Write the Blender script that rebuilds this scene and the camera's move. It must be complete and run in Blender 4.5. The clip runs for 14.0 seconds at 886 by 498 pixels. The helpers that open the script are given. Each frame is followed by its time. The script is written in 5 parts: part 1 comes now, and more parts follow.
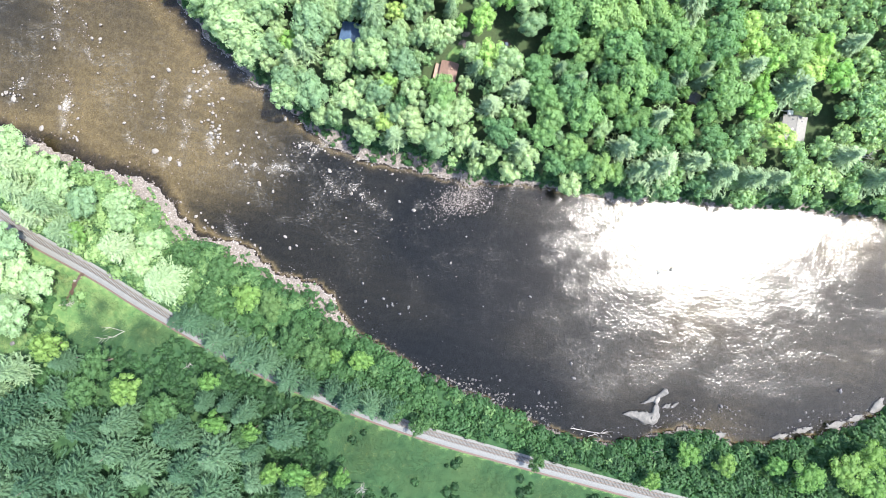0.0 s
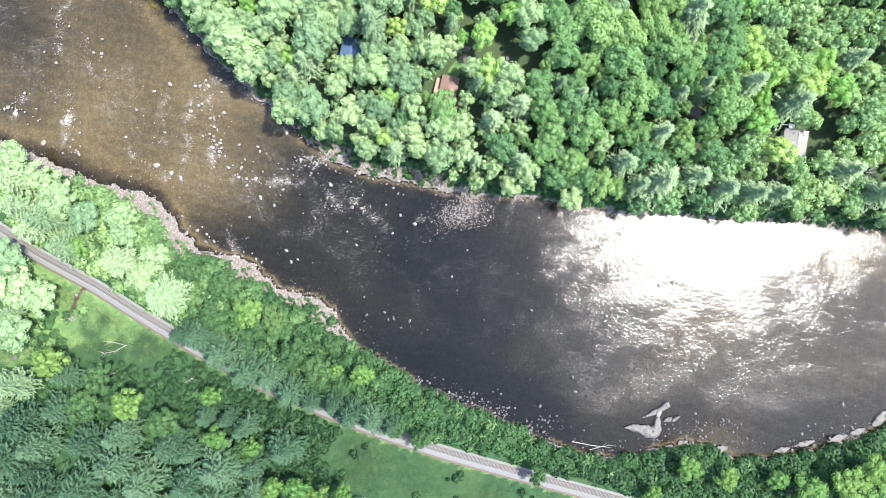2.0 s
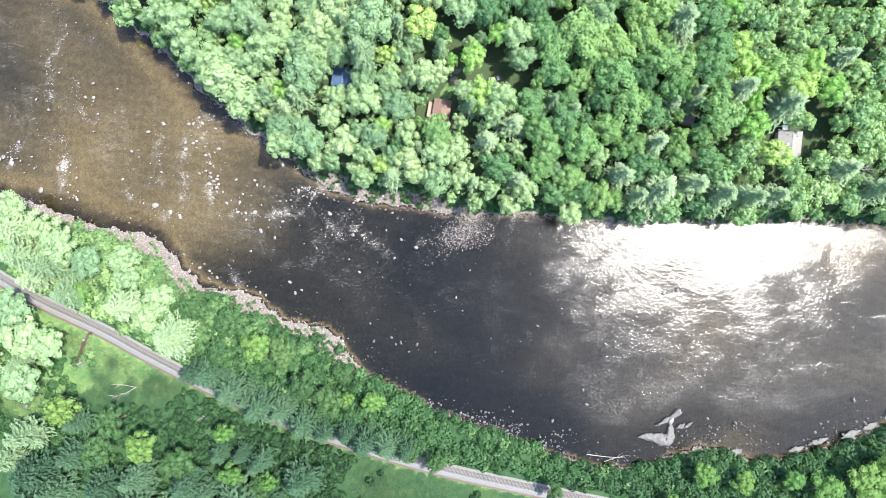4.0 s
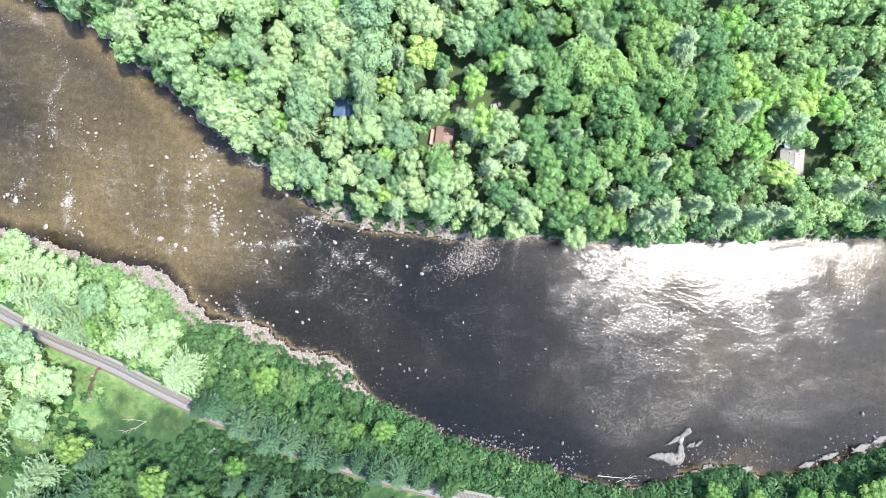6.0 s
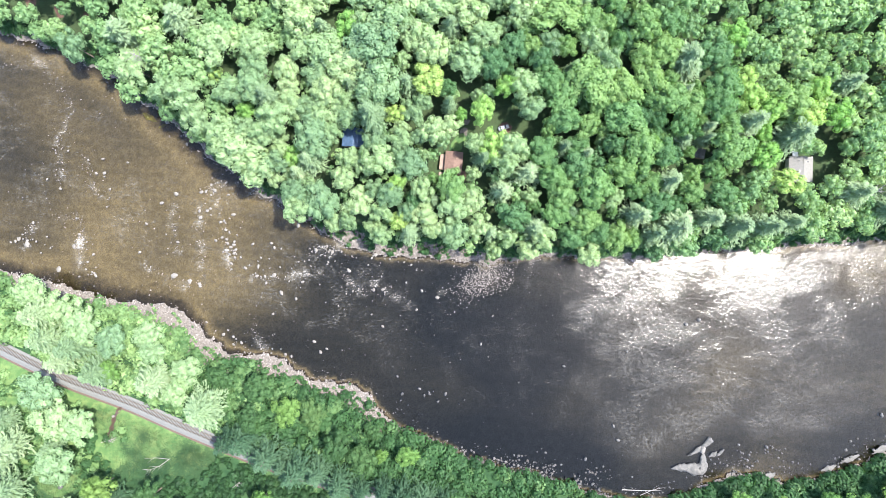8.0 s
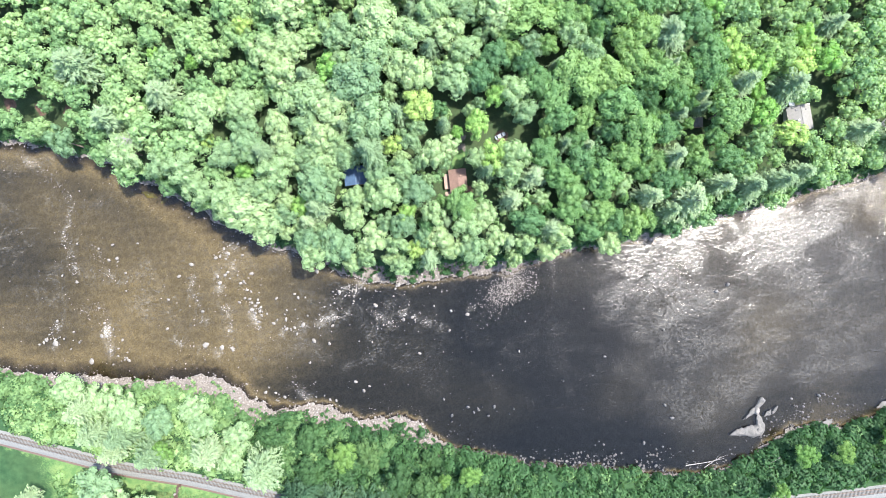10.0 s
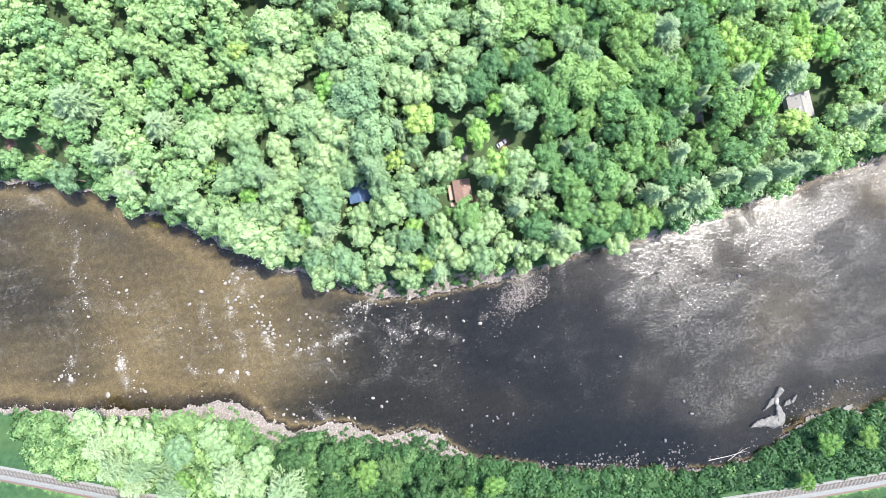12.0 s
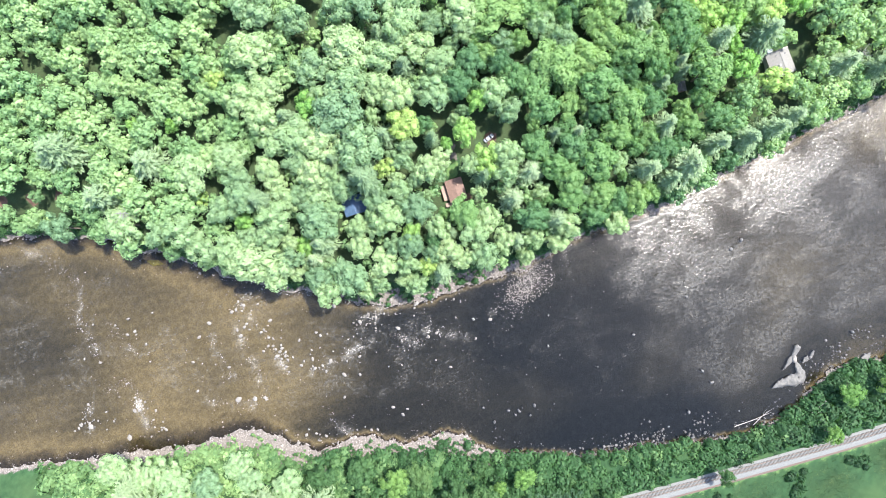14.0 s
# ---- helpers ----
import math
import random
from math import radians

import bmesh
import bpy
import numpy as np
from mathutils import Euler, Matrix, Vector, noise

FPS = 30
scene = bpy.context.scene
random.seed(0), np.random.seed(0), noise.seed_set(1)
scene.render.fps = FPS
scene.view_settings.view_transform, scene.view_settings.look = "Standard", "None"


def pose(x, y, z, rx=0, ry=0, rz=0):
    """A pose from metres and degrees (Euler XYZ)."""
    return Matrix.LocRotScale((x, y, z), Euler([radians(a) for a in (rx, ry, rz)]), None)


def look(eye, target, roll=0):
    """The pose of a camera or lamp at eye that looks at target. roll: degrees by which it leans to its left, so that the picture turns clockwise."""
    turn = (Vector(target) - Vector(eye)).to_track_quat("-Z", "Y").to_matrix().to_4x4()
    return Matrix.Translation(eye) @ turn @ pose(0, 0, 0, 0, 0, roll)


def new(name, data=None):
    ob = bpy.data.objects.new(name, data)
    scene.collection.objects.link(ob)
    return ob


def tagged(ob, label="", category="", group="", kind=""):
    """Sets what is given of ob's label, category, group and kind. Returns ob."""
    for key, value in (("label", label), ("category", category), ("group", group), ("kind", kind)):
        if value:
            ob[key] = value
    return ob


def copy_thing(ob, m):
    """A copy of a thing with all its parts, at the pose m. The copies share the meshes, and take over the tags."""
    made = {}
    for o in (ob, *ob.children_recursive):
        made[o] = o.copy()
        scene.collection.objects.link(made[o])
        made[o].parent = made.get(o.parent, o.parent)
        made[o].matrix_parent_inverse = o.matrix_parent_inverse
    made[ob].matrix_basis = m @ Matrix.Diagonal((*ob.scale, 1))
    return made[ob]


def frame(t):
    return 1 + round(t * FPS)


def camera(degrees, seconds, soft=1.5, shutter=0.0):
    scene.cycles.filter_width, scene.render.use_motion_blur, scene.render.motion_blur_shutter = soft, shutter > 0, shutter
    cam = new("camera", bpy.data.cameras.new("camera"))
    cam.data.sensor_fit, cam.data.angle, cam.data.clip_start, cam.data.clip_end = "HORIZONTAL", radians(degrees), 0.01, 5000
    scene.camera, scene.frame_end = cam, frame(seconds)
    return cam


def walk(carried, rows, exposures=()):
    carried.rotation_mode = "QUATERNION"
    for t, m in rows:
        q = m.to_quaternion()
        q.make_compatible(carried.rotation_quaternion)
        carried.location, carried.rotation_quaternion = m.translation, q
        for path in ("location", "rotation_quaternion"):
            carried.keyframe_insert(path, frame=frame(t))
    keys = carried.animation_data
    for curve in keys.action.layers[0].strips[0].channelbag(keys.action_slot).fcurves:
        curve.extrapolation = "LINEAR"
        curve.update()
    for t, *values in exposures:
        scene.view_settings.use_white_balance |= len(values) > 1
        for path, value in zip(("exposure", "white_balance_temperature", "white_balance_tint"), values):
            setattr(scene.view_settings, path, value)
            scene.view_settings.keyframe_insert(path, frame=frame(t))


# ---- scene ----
# camera: a drone that looks straight down, drifts north and turns
cam = camera(84.0, 14.0, soft=0.55)
PATH = [
    (0.0, 0.32, 0.19, 217.76, -0.395, -0.360, -0.741),
    (0.5, 0.37, 1.47, 217.76, -0.432, -0.327, -0.557),
    (1.0, 0.53, 2.73, 217.72, -0.430, -0.247, -1.300),
    (1.5, 0.56, 4.25, 217.71, -0.396, -0.224, -1.490),
    (2.0, 0.51, 6.05, 217.77, -0.351, -0.209, -0.821),
    (2.5, 0.45, 8.11, 217.80, -0.332, -0.209, -1.139),
    (3.0, 0.29, 10.25, 217.92, -0.299, -0.235, -2.845),
    (3.2, 0.20, 11.20, 217.97, -0.290, -0.240, -3.600),
    (5.5, -1.04, 23.65, 218.36, -0.124, -0.307, -5.027),
    (6.0, -1.70, 26.53, 218.47, -0.126, -0.309, -5.992),
    (6.5, -2.82, 29.42, 218.62, -0.086, -0.392, -7.424),
    (7.0, -4.23, 32.30, 218.77, -0.083, -0.503, -7.319),
    (7.5, -5.68, 35.21, 218.80, -0.148, -0.551, -7.350),
    (8.0, -7.13, 38.13, 218.73, -0.241, -0.548, -8.795),
    (8.2, -7.82, 39.29, 218.78, -0.245, -0.543, -10.683),
    (9.25, -10.80, 45.35, 218.78, -0.360, -0.555, -17.050),
    (10.3, -13.02, 50.74, 218.75, -0.477, -0.570, -21.404),
    (10.5, -13.17, 51.46, 218.73, -0.482, -0.566, -21.976),
    (11.0, -13.76, 53.14, 218.73, -0.372, -0.510, -22.148),
    (11.5, -14.08, 54.27, 218.55, -0.312, -0.539, -22.878),
    (12.0, -14.03, 54.73, 218.36, -0.301, -0.518, -23.935),
    (12.5, -14.07, 54.93, 218.19, -0.267, -0.529, -26.910),
    (13.0, -14.16, 55.18, 218.14, -0.241, -0.567, -29.097),
    (13.5, -14.16, 55.36, 218.12, -0.231, -0.580, -30.481),
    (14.0, -13.96, 55.32, 218.09, -0.228, -0.521, -31.218),
]
EXPOSURE = 2.5
walk(cam, [(t, pose(*p)) for t, *p in PATH], [(0.0, EXPOSURE), (14.0, EXPOSURE)])

# world, sun
SUN_ELEVATION, SUN_AZIMUTH = 61.0, 7.0  # degrees; azimuth from +x towards +y
world = bpy.data.worlds.new("sky")
scene.world = world
world.use_nodes = True
wn = world.node_tree.nodes
sky = wn.new("ShaderNodeTexSky")
sky.sky_type, sky.sun_disc, sky.dust_density = "NISHITA", False, 1.5
sky.sun_elevation, sky.sun_rotation = radians(SUN_ELEVATION), radians(90 - SUN_AZIMUTH)
world.node_tree.links.new(sky.outputs[0], wn["Background"].inputs[0])
wn["Background"].inputs[1].default_value = 0.15
sun = new("sun", bpy.data.lights.new("sun", "SUN"))
sun.data.energy, sun.data.angle, sun.data.color = 3.3, radians(0.53), (1.0, 0.95, 0.87)
sun_way = Vector((math.cos(radians(SUN_ELEVATION)) * math.cos(radians(SUN_AZIMUTH)), math.cos(radians(SUN_ELEVATION)) * math.sin(radians(SUN_AZIMUTH)), math.sin(radians(SUN_ELEVATION))))
sun.matrix_basis = look(sun_way * 400, (0, 0, 0))

rng = np.random.default_rng(7)


# ---- materials ----
class Nodes:
    """A short way to write node trees."""

    def __init__(self, name):
        self.mat = bpy.data.materials.new(name)
        self.mat.use_nodes = True
        self.tree = self.mat.node_tree
        self.tree.nodes.clear()

    def add(self, kind, **inputs):
        n = self.tree.nodes.new("ShaderNode" + kind)
        for key, value in inputs.items():
            self.put(n, key.replace("_", " "), value)
        return n

    def put(self, n, key, value):
        slot = n.inputs[int(key)] if key.isdigit() else n.inputs[key]
        if isinstance(value, bpy.types.NodeSocket):
            self.tree.links.new(value, slot)
        else:
            slot.default_value = value

    def noise(self, scale, detail=4.0, rough=0.6, vector=None):
        n = self.add("TexNoise", Scale=scale, Detail=detail, Roughness=rough)
        n.normalize = True
        self.put(n, "Vector", vector if vector else self.place())
        return n.outputs["Fac"]

    def place(self):
        return self.add("NewGeometry").outputs["Position"]

    def ramp(self, fac, *stops):
        n = self.add("ValToRGB", Fac=fac)
        while len(n.color_ramp.elements) < len(stops):
            n.color_ramp.elements.new(0.5)
        for e, (at, colour) in zip(n.color_ramp.elements, stops):
            e.position, e.color = at, (*colour, 1) if len(colour) == 3 else colour
        return n.outputs["Color"]

    def grey(self, fac, *stops):
        return self.ramp(fac, *[(at, (v, v, v)) for at, v in stops])

    def maths(self, what, a, b=0.0):
        n = self.tree.nodes.new("ShaderNodeMath")
        n.operation = what
        self.put(n, "0", a), self.put(n, "1", b)
        return n.outputs[0]

    def mix(self, fac, a, b, blend="MIX"):
        n = self.tree.nodes.new("ShaderNodeMix")
        n.data_type, n.blend_type = "RGBA", blend
        for i, v in ((0, fac), (6, a), (7, b)):
            if isinstance(v, bpy.types.NodeSocket):
                self.tree.links.new(v, n.inputs[i])
            else:
                n.inputs[i].default_value = v if i == 0 else (*v, 1)
        return n.outputs[2]

    def attribute(self, name):
        n = self.add("Attribute")
        n.attribute_name = name
        return n.outputs["Fac"]

    def bump(self, height, strength, distance):
        return self.add("Bump", Height=height, Strength=strength, Distance=distance).outputs[0]

    def end(self, shader):
        out = self.add("OutputMaterial")
        self.tree.links.new(shader, out.inputs["Surface"])
        return self.mat


def plain(name, dark, light, scale, rough=0.8, metal=0.0, bump=0.3, distance=0.03, by_object=0.0):
    """A worn surface: two colours mixed at two scales, with relief."""
    s = Nodes(name)
    f = s.mix(0.5, s.noise(scale, 5), s.noise(scale * 7, 3))
    f = s.grey(f, (0.34, 0.0), (0.66, 1.0))
    if by_object:
        f = s.mix(by_object, f, s.add("ObjectInfo").outputs["Random"])
    c = s.mix(f, dark, light)
    p = s.add("BsdfPrincipled", Base_Color=c, Roughness=rough, Metallic=metal, Normal=s.bump(s.noise(scale * 5, 4), bump, distance))
    return s.end(p.outputs[0])


def leaf(name, dark, mid, light, tone="object", vary=1.0):
    """Foliage: each leaf clump differs a little, each tree more; light shines through."""
    s = Nodes(name)
    per_leaf = s.add("NewGeometry").outputs["Random Per Island"]
    per_tree = s.add("ObjectInfo").outputs["Random"] if tone == "object" else s.attribute("tone")
    base = s.ramp(per_tree, (0.0, dark), (0.5, mid), (1.0, light))
    shade = s.ramp(per_leaf, (0.0, (0.8, 0.82, 0.8)), (0.6, (1.0, 1.0, 1.0)), (1.0, (1.1, 1.09, 1.03)))
    c = s.mix(vary, base, shade, "MULTIPLY")
    d = s.add("BsdfPrincipled", Base_Color=c, Roughness=0.6)
    d.inputs["Specular IOR Level"].default_value = 0.2
    t = s.add("BsdfTranslucent", Color=s.mix(1.0, c, (1.1, 1.2, 0.55), "MULTIPLY"))
    m = s.add("MixShader", Fac=0.47)
    s.tree.links.new(d.outputs[0], m.inputs[1])
    s.tree.links.new(t.outputs[0], m.inputs[2])
    return s.end(m.outputs[0])


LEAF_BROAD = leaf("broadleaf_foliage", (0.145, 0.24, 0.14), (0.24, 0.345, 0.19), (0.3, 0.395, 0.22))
# darker forest green, paints the cloud shadow over the downstream forest
LEAF_FOREST_SHADED = leaf("shaded_forest_foliage", (0.085, 0.178, 0.088), (0.13, 0.245, 0.1), (0.19, 0.3, 0.115))
LEAF_LIGHT = leaf("young_foliage", (0.17, 0.33, 0.095), (0.22, 0.37, 0.115), (0.305, 0.41, 0.145))
LEAF_PINE = leaf("pine_needles", (0.14, 0.215, 0.125), (0.195, 0.275, 0.165), (0.25, 0.325, 0.2))
# needle green darkened for the south side, where cloud shade is painted in
LEAF_HEMLOCK_SHADED = leaf("shaded_hemlock_needles", (0.036, 0.08, 0.047), (0.05, 0.105, 0.06), (0.075, 0.136, 0.08))
# broadleaf green darkened to paint cloud shade on the south bank
LEAF_BANK_SHADED = leaf("shaded_bank_foliage", (0.045, 0.1, 0.04), (0.06, 0.125, 0.048), (0.085, 0.15, 0.055))
# young foliage dimmed south of the river to paint the cloud's shade
LEAF_YOUNG_SHADED = leaf("shaded_young_foliage", (0.085, 0.185, 0.055), (0.11, 0.215, 0.062), (0.145, 0.23, 0.068))
LEAF_WOODS = leaf("woods_foliage", (0.08, 0.17, 0.085), (0.175, 0.29, 0.14), (0.275, 0.385, 0.19), "tone")
# scrub greens run from a cloud-shaded dark to a sunlit pale
LEAF_SHRUB = leaf("shrub_foliage", (0.017, 0.046, 0.021), (0.046, 0.11, 0.042), (0.21, 0.32, 0.14), "tone", 0.7)
LEAF_GRASS = leaf("grass_blades", (0.02, 0.046, 0.02), (0.035, 0.064, 0.027), (0.1, 0.125, 0.054), "tone")
BARK = plain("bark", (0.06, 0.045, 0.035), (0.16, 0.13, 0.1), 3.0, bump=0.6)
DEAD_WOOD = plain("bleached_wood", (0.13, 0.12, 0.108), (0.25, 0.235, 0.215), 4.0, bump=0.4)
BOULDER = plain("granite_boulder", (0.07, 0.063, 0.056), (0.155, 0.143, 0.128), 1.6, rough=0.75, bump=0.5, distance=0.06, by_object=0.4)
# boulder stone darkened to paint cloud shade on the lower reach
SHADED_ROCK = plain("shaded_grey_rock", (0.028, 0.028, 0.027), (0.06, 0.058, 0.056), 1.4, rough=0.6, bump=0.5, distance=0.06, by_object=0.4)
BALLAST = plain("ballast_gravel", (0.06, 0.062, 0.061), (0.122, 0.124, 0.12), 2.5, rough=0.95, bump=0.9, distance=0.06)
CREOSOTE = plain("weathered_sleeper", (0.015, 0.013, 0.012), (0.05, 0.043, 0.038), 2.0, by_object=0.6)
RAIL_STEEL = plain("rusty_rail", (0.07, 0.045, 0.035), (0.14, 0.1, 0.08), 3.0, rough=0.5, metal=0.6)


def ground_material():
    s = Nodes("ground_cover")
    fine, mid, broad = s.noise(2.2, 5, 0.65), s.noise(0.35, 5, 0.6), s.noise(0.04, 4)
    meadow = s.mix(s.grey(mid, (0.35, 0.0), (0.65, 1.0)), (0.011, 0.03, 0.013), (0.022, 0.05, 0.021))
    meadow = s.mix(s.grey(broad, (0.45, 0.0), (0.7, 0.7)), meadow, (0.03, 0.052, 0.02))
    litter = s.mix(s.grey(fine, (0.35, 0.0), (0.65, 1.0)), (0.018, 0.028, 0.014), (0.034, 0.05, 0.022))
    litter = s.mix(s.grey(mid, (0.5, 0.0), (0.66, 0.5)), litter, (0.03, 0.058, 0.026))
    stone = s.add("TexVoronoi", Scale=1.7, Vector=s.place())
    stones = s.mix(stone.outputs["Color"], (0.052, 0.046, 0.041), (0.135, 0.12, 0.107))
    stones = s.mix(s.grey(fine, (0.4, 0.0), (0.7, 0.4)), stones, (0.12, 0.106, 0.098))
    soil = s.mix(s.grey(mid, (0.35, 0.0), (0.65, 1.0)), (0.045, 0.027, 0.022), (0.1, 0.064, 0.051))
    edge = s.maths("MULTIPLY", s.maths("SUBTRACT", fine, 0.5), 0.9)

    def zone(name):
        v = s.maths("ADD", s.attribute(name), edge)
        return s.grey(v, (0.42, 0.0), (0.58, 1.0))

    bed = s.mix(stone.outputs["Color"], (0.094, 0.09, 0.073), (0.172, 0.162, 0.131))
    bed = s.mix(s.grey(mid, (0.42, 0.0), (0.66, 0.6)), bed, (0.08, 0.078, 0.061))
    grain = s.noise(2.1, 3, 0.75)
    bed = s.mix(s.grey(grain, (0.52, 0.0), (0.66, 0.65)), bed, (0.19, 0.178, 0.15))
    bed = s.mix(s.grey(grain, (0.32, 0.75), (0.45, 0.0)), bed, (0.055, 0.051, 0.043))
    c = s.mix(zone("forest"), meadow, litter)
    # pale grass of lawn and ballast strip; upstream it paints sunlight
    pale = s.mix(s.grey(mid, (0.4, 0.0), (0.65, 1.0)), (0.042, 0.085, 0.03), (0.085, 0.125, 0.046))
    c = s.mix(zone("pale_grass"), c, pale)
    c = s.mix(zone("soil"), c, soil)
    c = s.mix(zone("gravel"), c, stones)
    c = s.mix(s.grey(s.attribute("bed"), (0.45, 0.0), (0.55, 1.0)), c, bed)
    p = s.add("BsdfPrincipled", Base_Color=c, Roughness=0.95, Normal=s.bump(s.mix(0.5, fine, mid), 0.8, 0.25))
    p.inputs["Specular IOR Level"].default_value = 0.1
    return s.end(p.outputs[0])


def water_material():
    s = Nodes("river_water")
    tint = s.ramp(s.attribute("depth"), (0.0, (0.22, 0.2, 0.17)), (0.07, (0.34, 0.31, 0.255)), (0.17, (0.67, 0.61, 0.485)), (0.4, (0.26, 0.255, 0.235)), (0.6, (0.135, 0.148, 0.155)))
    through_it = s.add("BsdfTransparent", Color=tint)
    flow = s.add("Mapping", Vector=s.place(), Rotation=(0, 0, radians(28)), Scale=(0.8, 1.0, 1.0)).outputs[0]

    def drift(scale, detail, rough, bend, vector):
        n = s.add("TexNoise", Scale=scale, Detail=detail, Roughness=rough, Distortion=bend, Vector=vector)
        return n.outputs["Fac"]

    # bands of ripples wander down the river like threads
    across = s.add("Mapping", Vector=s.place(), Rotation=(0, 0, radians(-62)), Scale=(0.62, 1.0, 1.0)).outputs[0]
    thread = s.maths("ABSOLUTE", s.maths("SUBTRACT", drift(0.026, 6, 0.62, 0.9, across), 0.5))
    thread = s.grey(thread, (0.0, 1.0), (0.03, 0.55), (0.11, 0.0))
    patch = s.grey(s.noise(0.06, 5, 0.7), (0.36, 0.5), (0.6, 1.0))
    riffle = s.maths("MULTIPLY", s.attribute("riffle"), s.maths("ADD", s.maths("MULTIPLY", patch, 0.72), s.maths("MULTIPLY", thread, 0.45)))
    # patches of wind ripples with torn edges, calm water between them
    torn = drift(0.085, 10, 0.8, 0.5, across)
    rough = s.grey(s.maths("ADD", s.attribute("rough"), s.maths("MULTIPLY", s.maths("SUBTRACT", torn, 0.5), 3.2)), (0.2, 0.28), (0.42, 0.72), (0.95, 1.0))
    swell = s.noise(0.42, 2, 0.6, flow)
    chop = s.noise(1.25, 3, 0.6, flow)
    height = s.mix(0.36, swell, chop)
    lively = s.maths("ADD", s.maths("MAXIMUM", s.maths("MULTIPLY", riffle, 0.45), s.maths("MULTIPLY", rough, 0.9)), 0.19)
    bump = s.bump(height, lively, 0.37)
    # fine ripples blur what the waves mirror; where the wind catches them some stand steeper
    gloss = s.add("MixShader", Fac=s.maths("MULTIPLY", rough, 0.4))
    for k, (calm, ruffled) in enumerate(((0.12, 0.03), (0.18, 0.08))):
        lobe = s.add("BsdfAnisotropic", Color=(0.86, 0.86, 0.86, 1), Roughness=s.maths("ADD", s.maths("MULTIPLY", rough, ruffled), calm), Normal=bump)
        lobe.distribution = "BECKMANN"
        s.tree.links.new(lobe.outputs[0], gloss.inputs[1 + k])
    fresnel = s.add("Fresnel", IOR=1.33, Normal=bump).outputs[0]
    surface = s.add("MixShader", Fac=fresnel)
    s.tree.links.new(through_it.outputs[0], surface.inputs[1])
    s.tree.links.new(gloss.outputs[0], surface.inputs[2])
    # riffle foam, plus the sky's sheen on ripples painted as pale crests
    crests = s.add("Mapping", Vector=s.place(), Rotation=(0, 0, radians(32)), Scale=(0.5, 1.25, 1.0)).outputs[0]
    foam_sheen_noise = drift(1.5, 5, 0.7, 0.8, crests)
    foam_sheen_fac = s.grey(s.maths("ADD", foam_sheen_noise, s.maths("MULTIPLY", s.maths("SUBTRACT", riffle, 1.0), 0.34)), (0.4, 0.0), (0.54, 0.08), (0.7, 0.42))
    # pale flecks over the rough reach, thicker where it is roughest
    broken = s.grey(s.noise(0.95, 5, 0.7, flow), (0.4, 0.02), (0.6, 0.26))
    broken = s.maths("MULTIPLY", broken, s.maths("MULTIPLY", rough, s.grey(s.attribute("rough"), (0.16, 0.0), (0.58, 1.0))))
    foam_sheen_fac = s.maths("MAXIMUM", foam_sheen_fac, broken)
    foam_sheen = s.add("BsdfDiffuse", Color=(0.5, 0.475, 0.435, 1), Normal=bump)
    whole = s.add("MixShader", Fac=foam_sheen_fac)
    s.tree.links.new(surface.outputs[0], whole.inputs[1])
    s.tree.links.new(foam_sheen.outputs[0], whole.inputs[2])
    return s.end(whole.outputs[0])


GROUND, WATER = ground_material(), water_material()


# ---- helpers for meshes ----
def mesh_of(name, verts, faces, material, attributes=()):
    """A mesh from arrays: verts (n, 3), faces (m, k), all of one size, or a list of such arrays."""
    faces = faces if isinstance(faces, list) else [faces]
    me = bpy.data.meshes.new(name)
    me.vertices.add(len(verts))
    me.vertices.foreach_set("co", np.asarray(verts, dtype=np.float32).ravel())
    loops = np.concatenate([f.ravel() for f in faces]).astype(np.int32)
    sizes = np.concatenate([np.full(len(f), f.shape[1]) for f in faces])
    me.loops.add(len(loops))
    me.loops.foreach_set("vertex_index", loops)
    me.polygons.add(len(sizes))
    me.polygons.foreach_set("loop_start", np.concatenate([[0], np.cumsum(sizes)[:-1]]).astype(np.int32))
    me.update(calc_edges=True)
    for key, values in attributes:
        me.attributes.new(key, "FLOAT", "POINT").data.foreach_set("value", np.asarray(values, dtype=np.float32))
    me.materials.append(material)
    return me


def part(name, bm, material, parent, label=""):
    """Links a bmesh, or a mesh, as one object under a thing or a part."""
    if isinstance(bm, bmesh.types.BMesh):
        me = bpy.data.meshes.new(name)
        bm.to_mesh(me)
        bm.free()
        me.materials.append(material)
    else:
        me = bm
    ob = new(name, me)
    ob.parent = parent
    return tagged(ob, label)


def box(bm, x0, x1, y0, y1, z0, z1):
    vs = [bm.verts.new(p) for p in ((x0, y0, z0), (x1, y0, z0), (x1, y1, z0), (x0, y1, z0), (x0, y0, z1), (x1, y0, z1), (x1, y1, z1), (x0, y1, z1))]
    for f in ((3, 2, 1, 0), (4, 5, 6, 7), (0, 1, 5, 4), (1, 2, 6, 5), (2, 3, 7, 6), (3, 0, 4, 7)):
        bm.faces.new([vs[i] for i in f])
    return vs


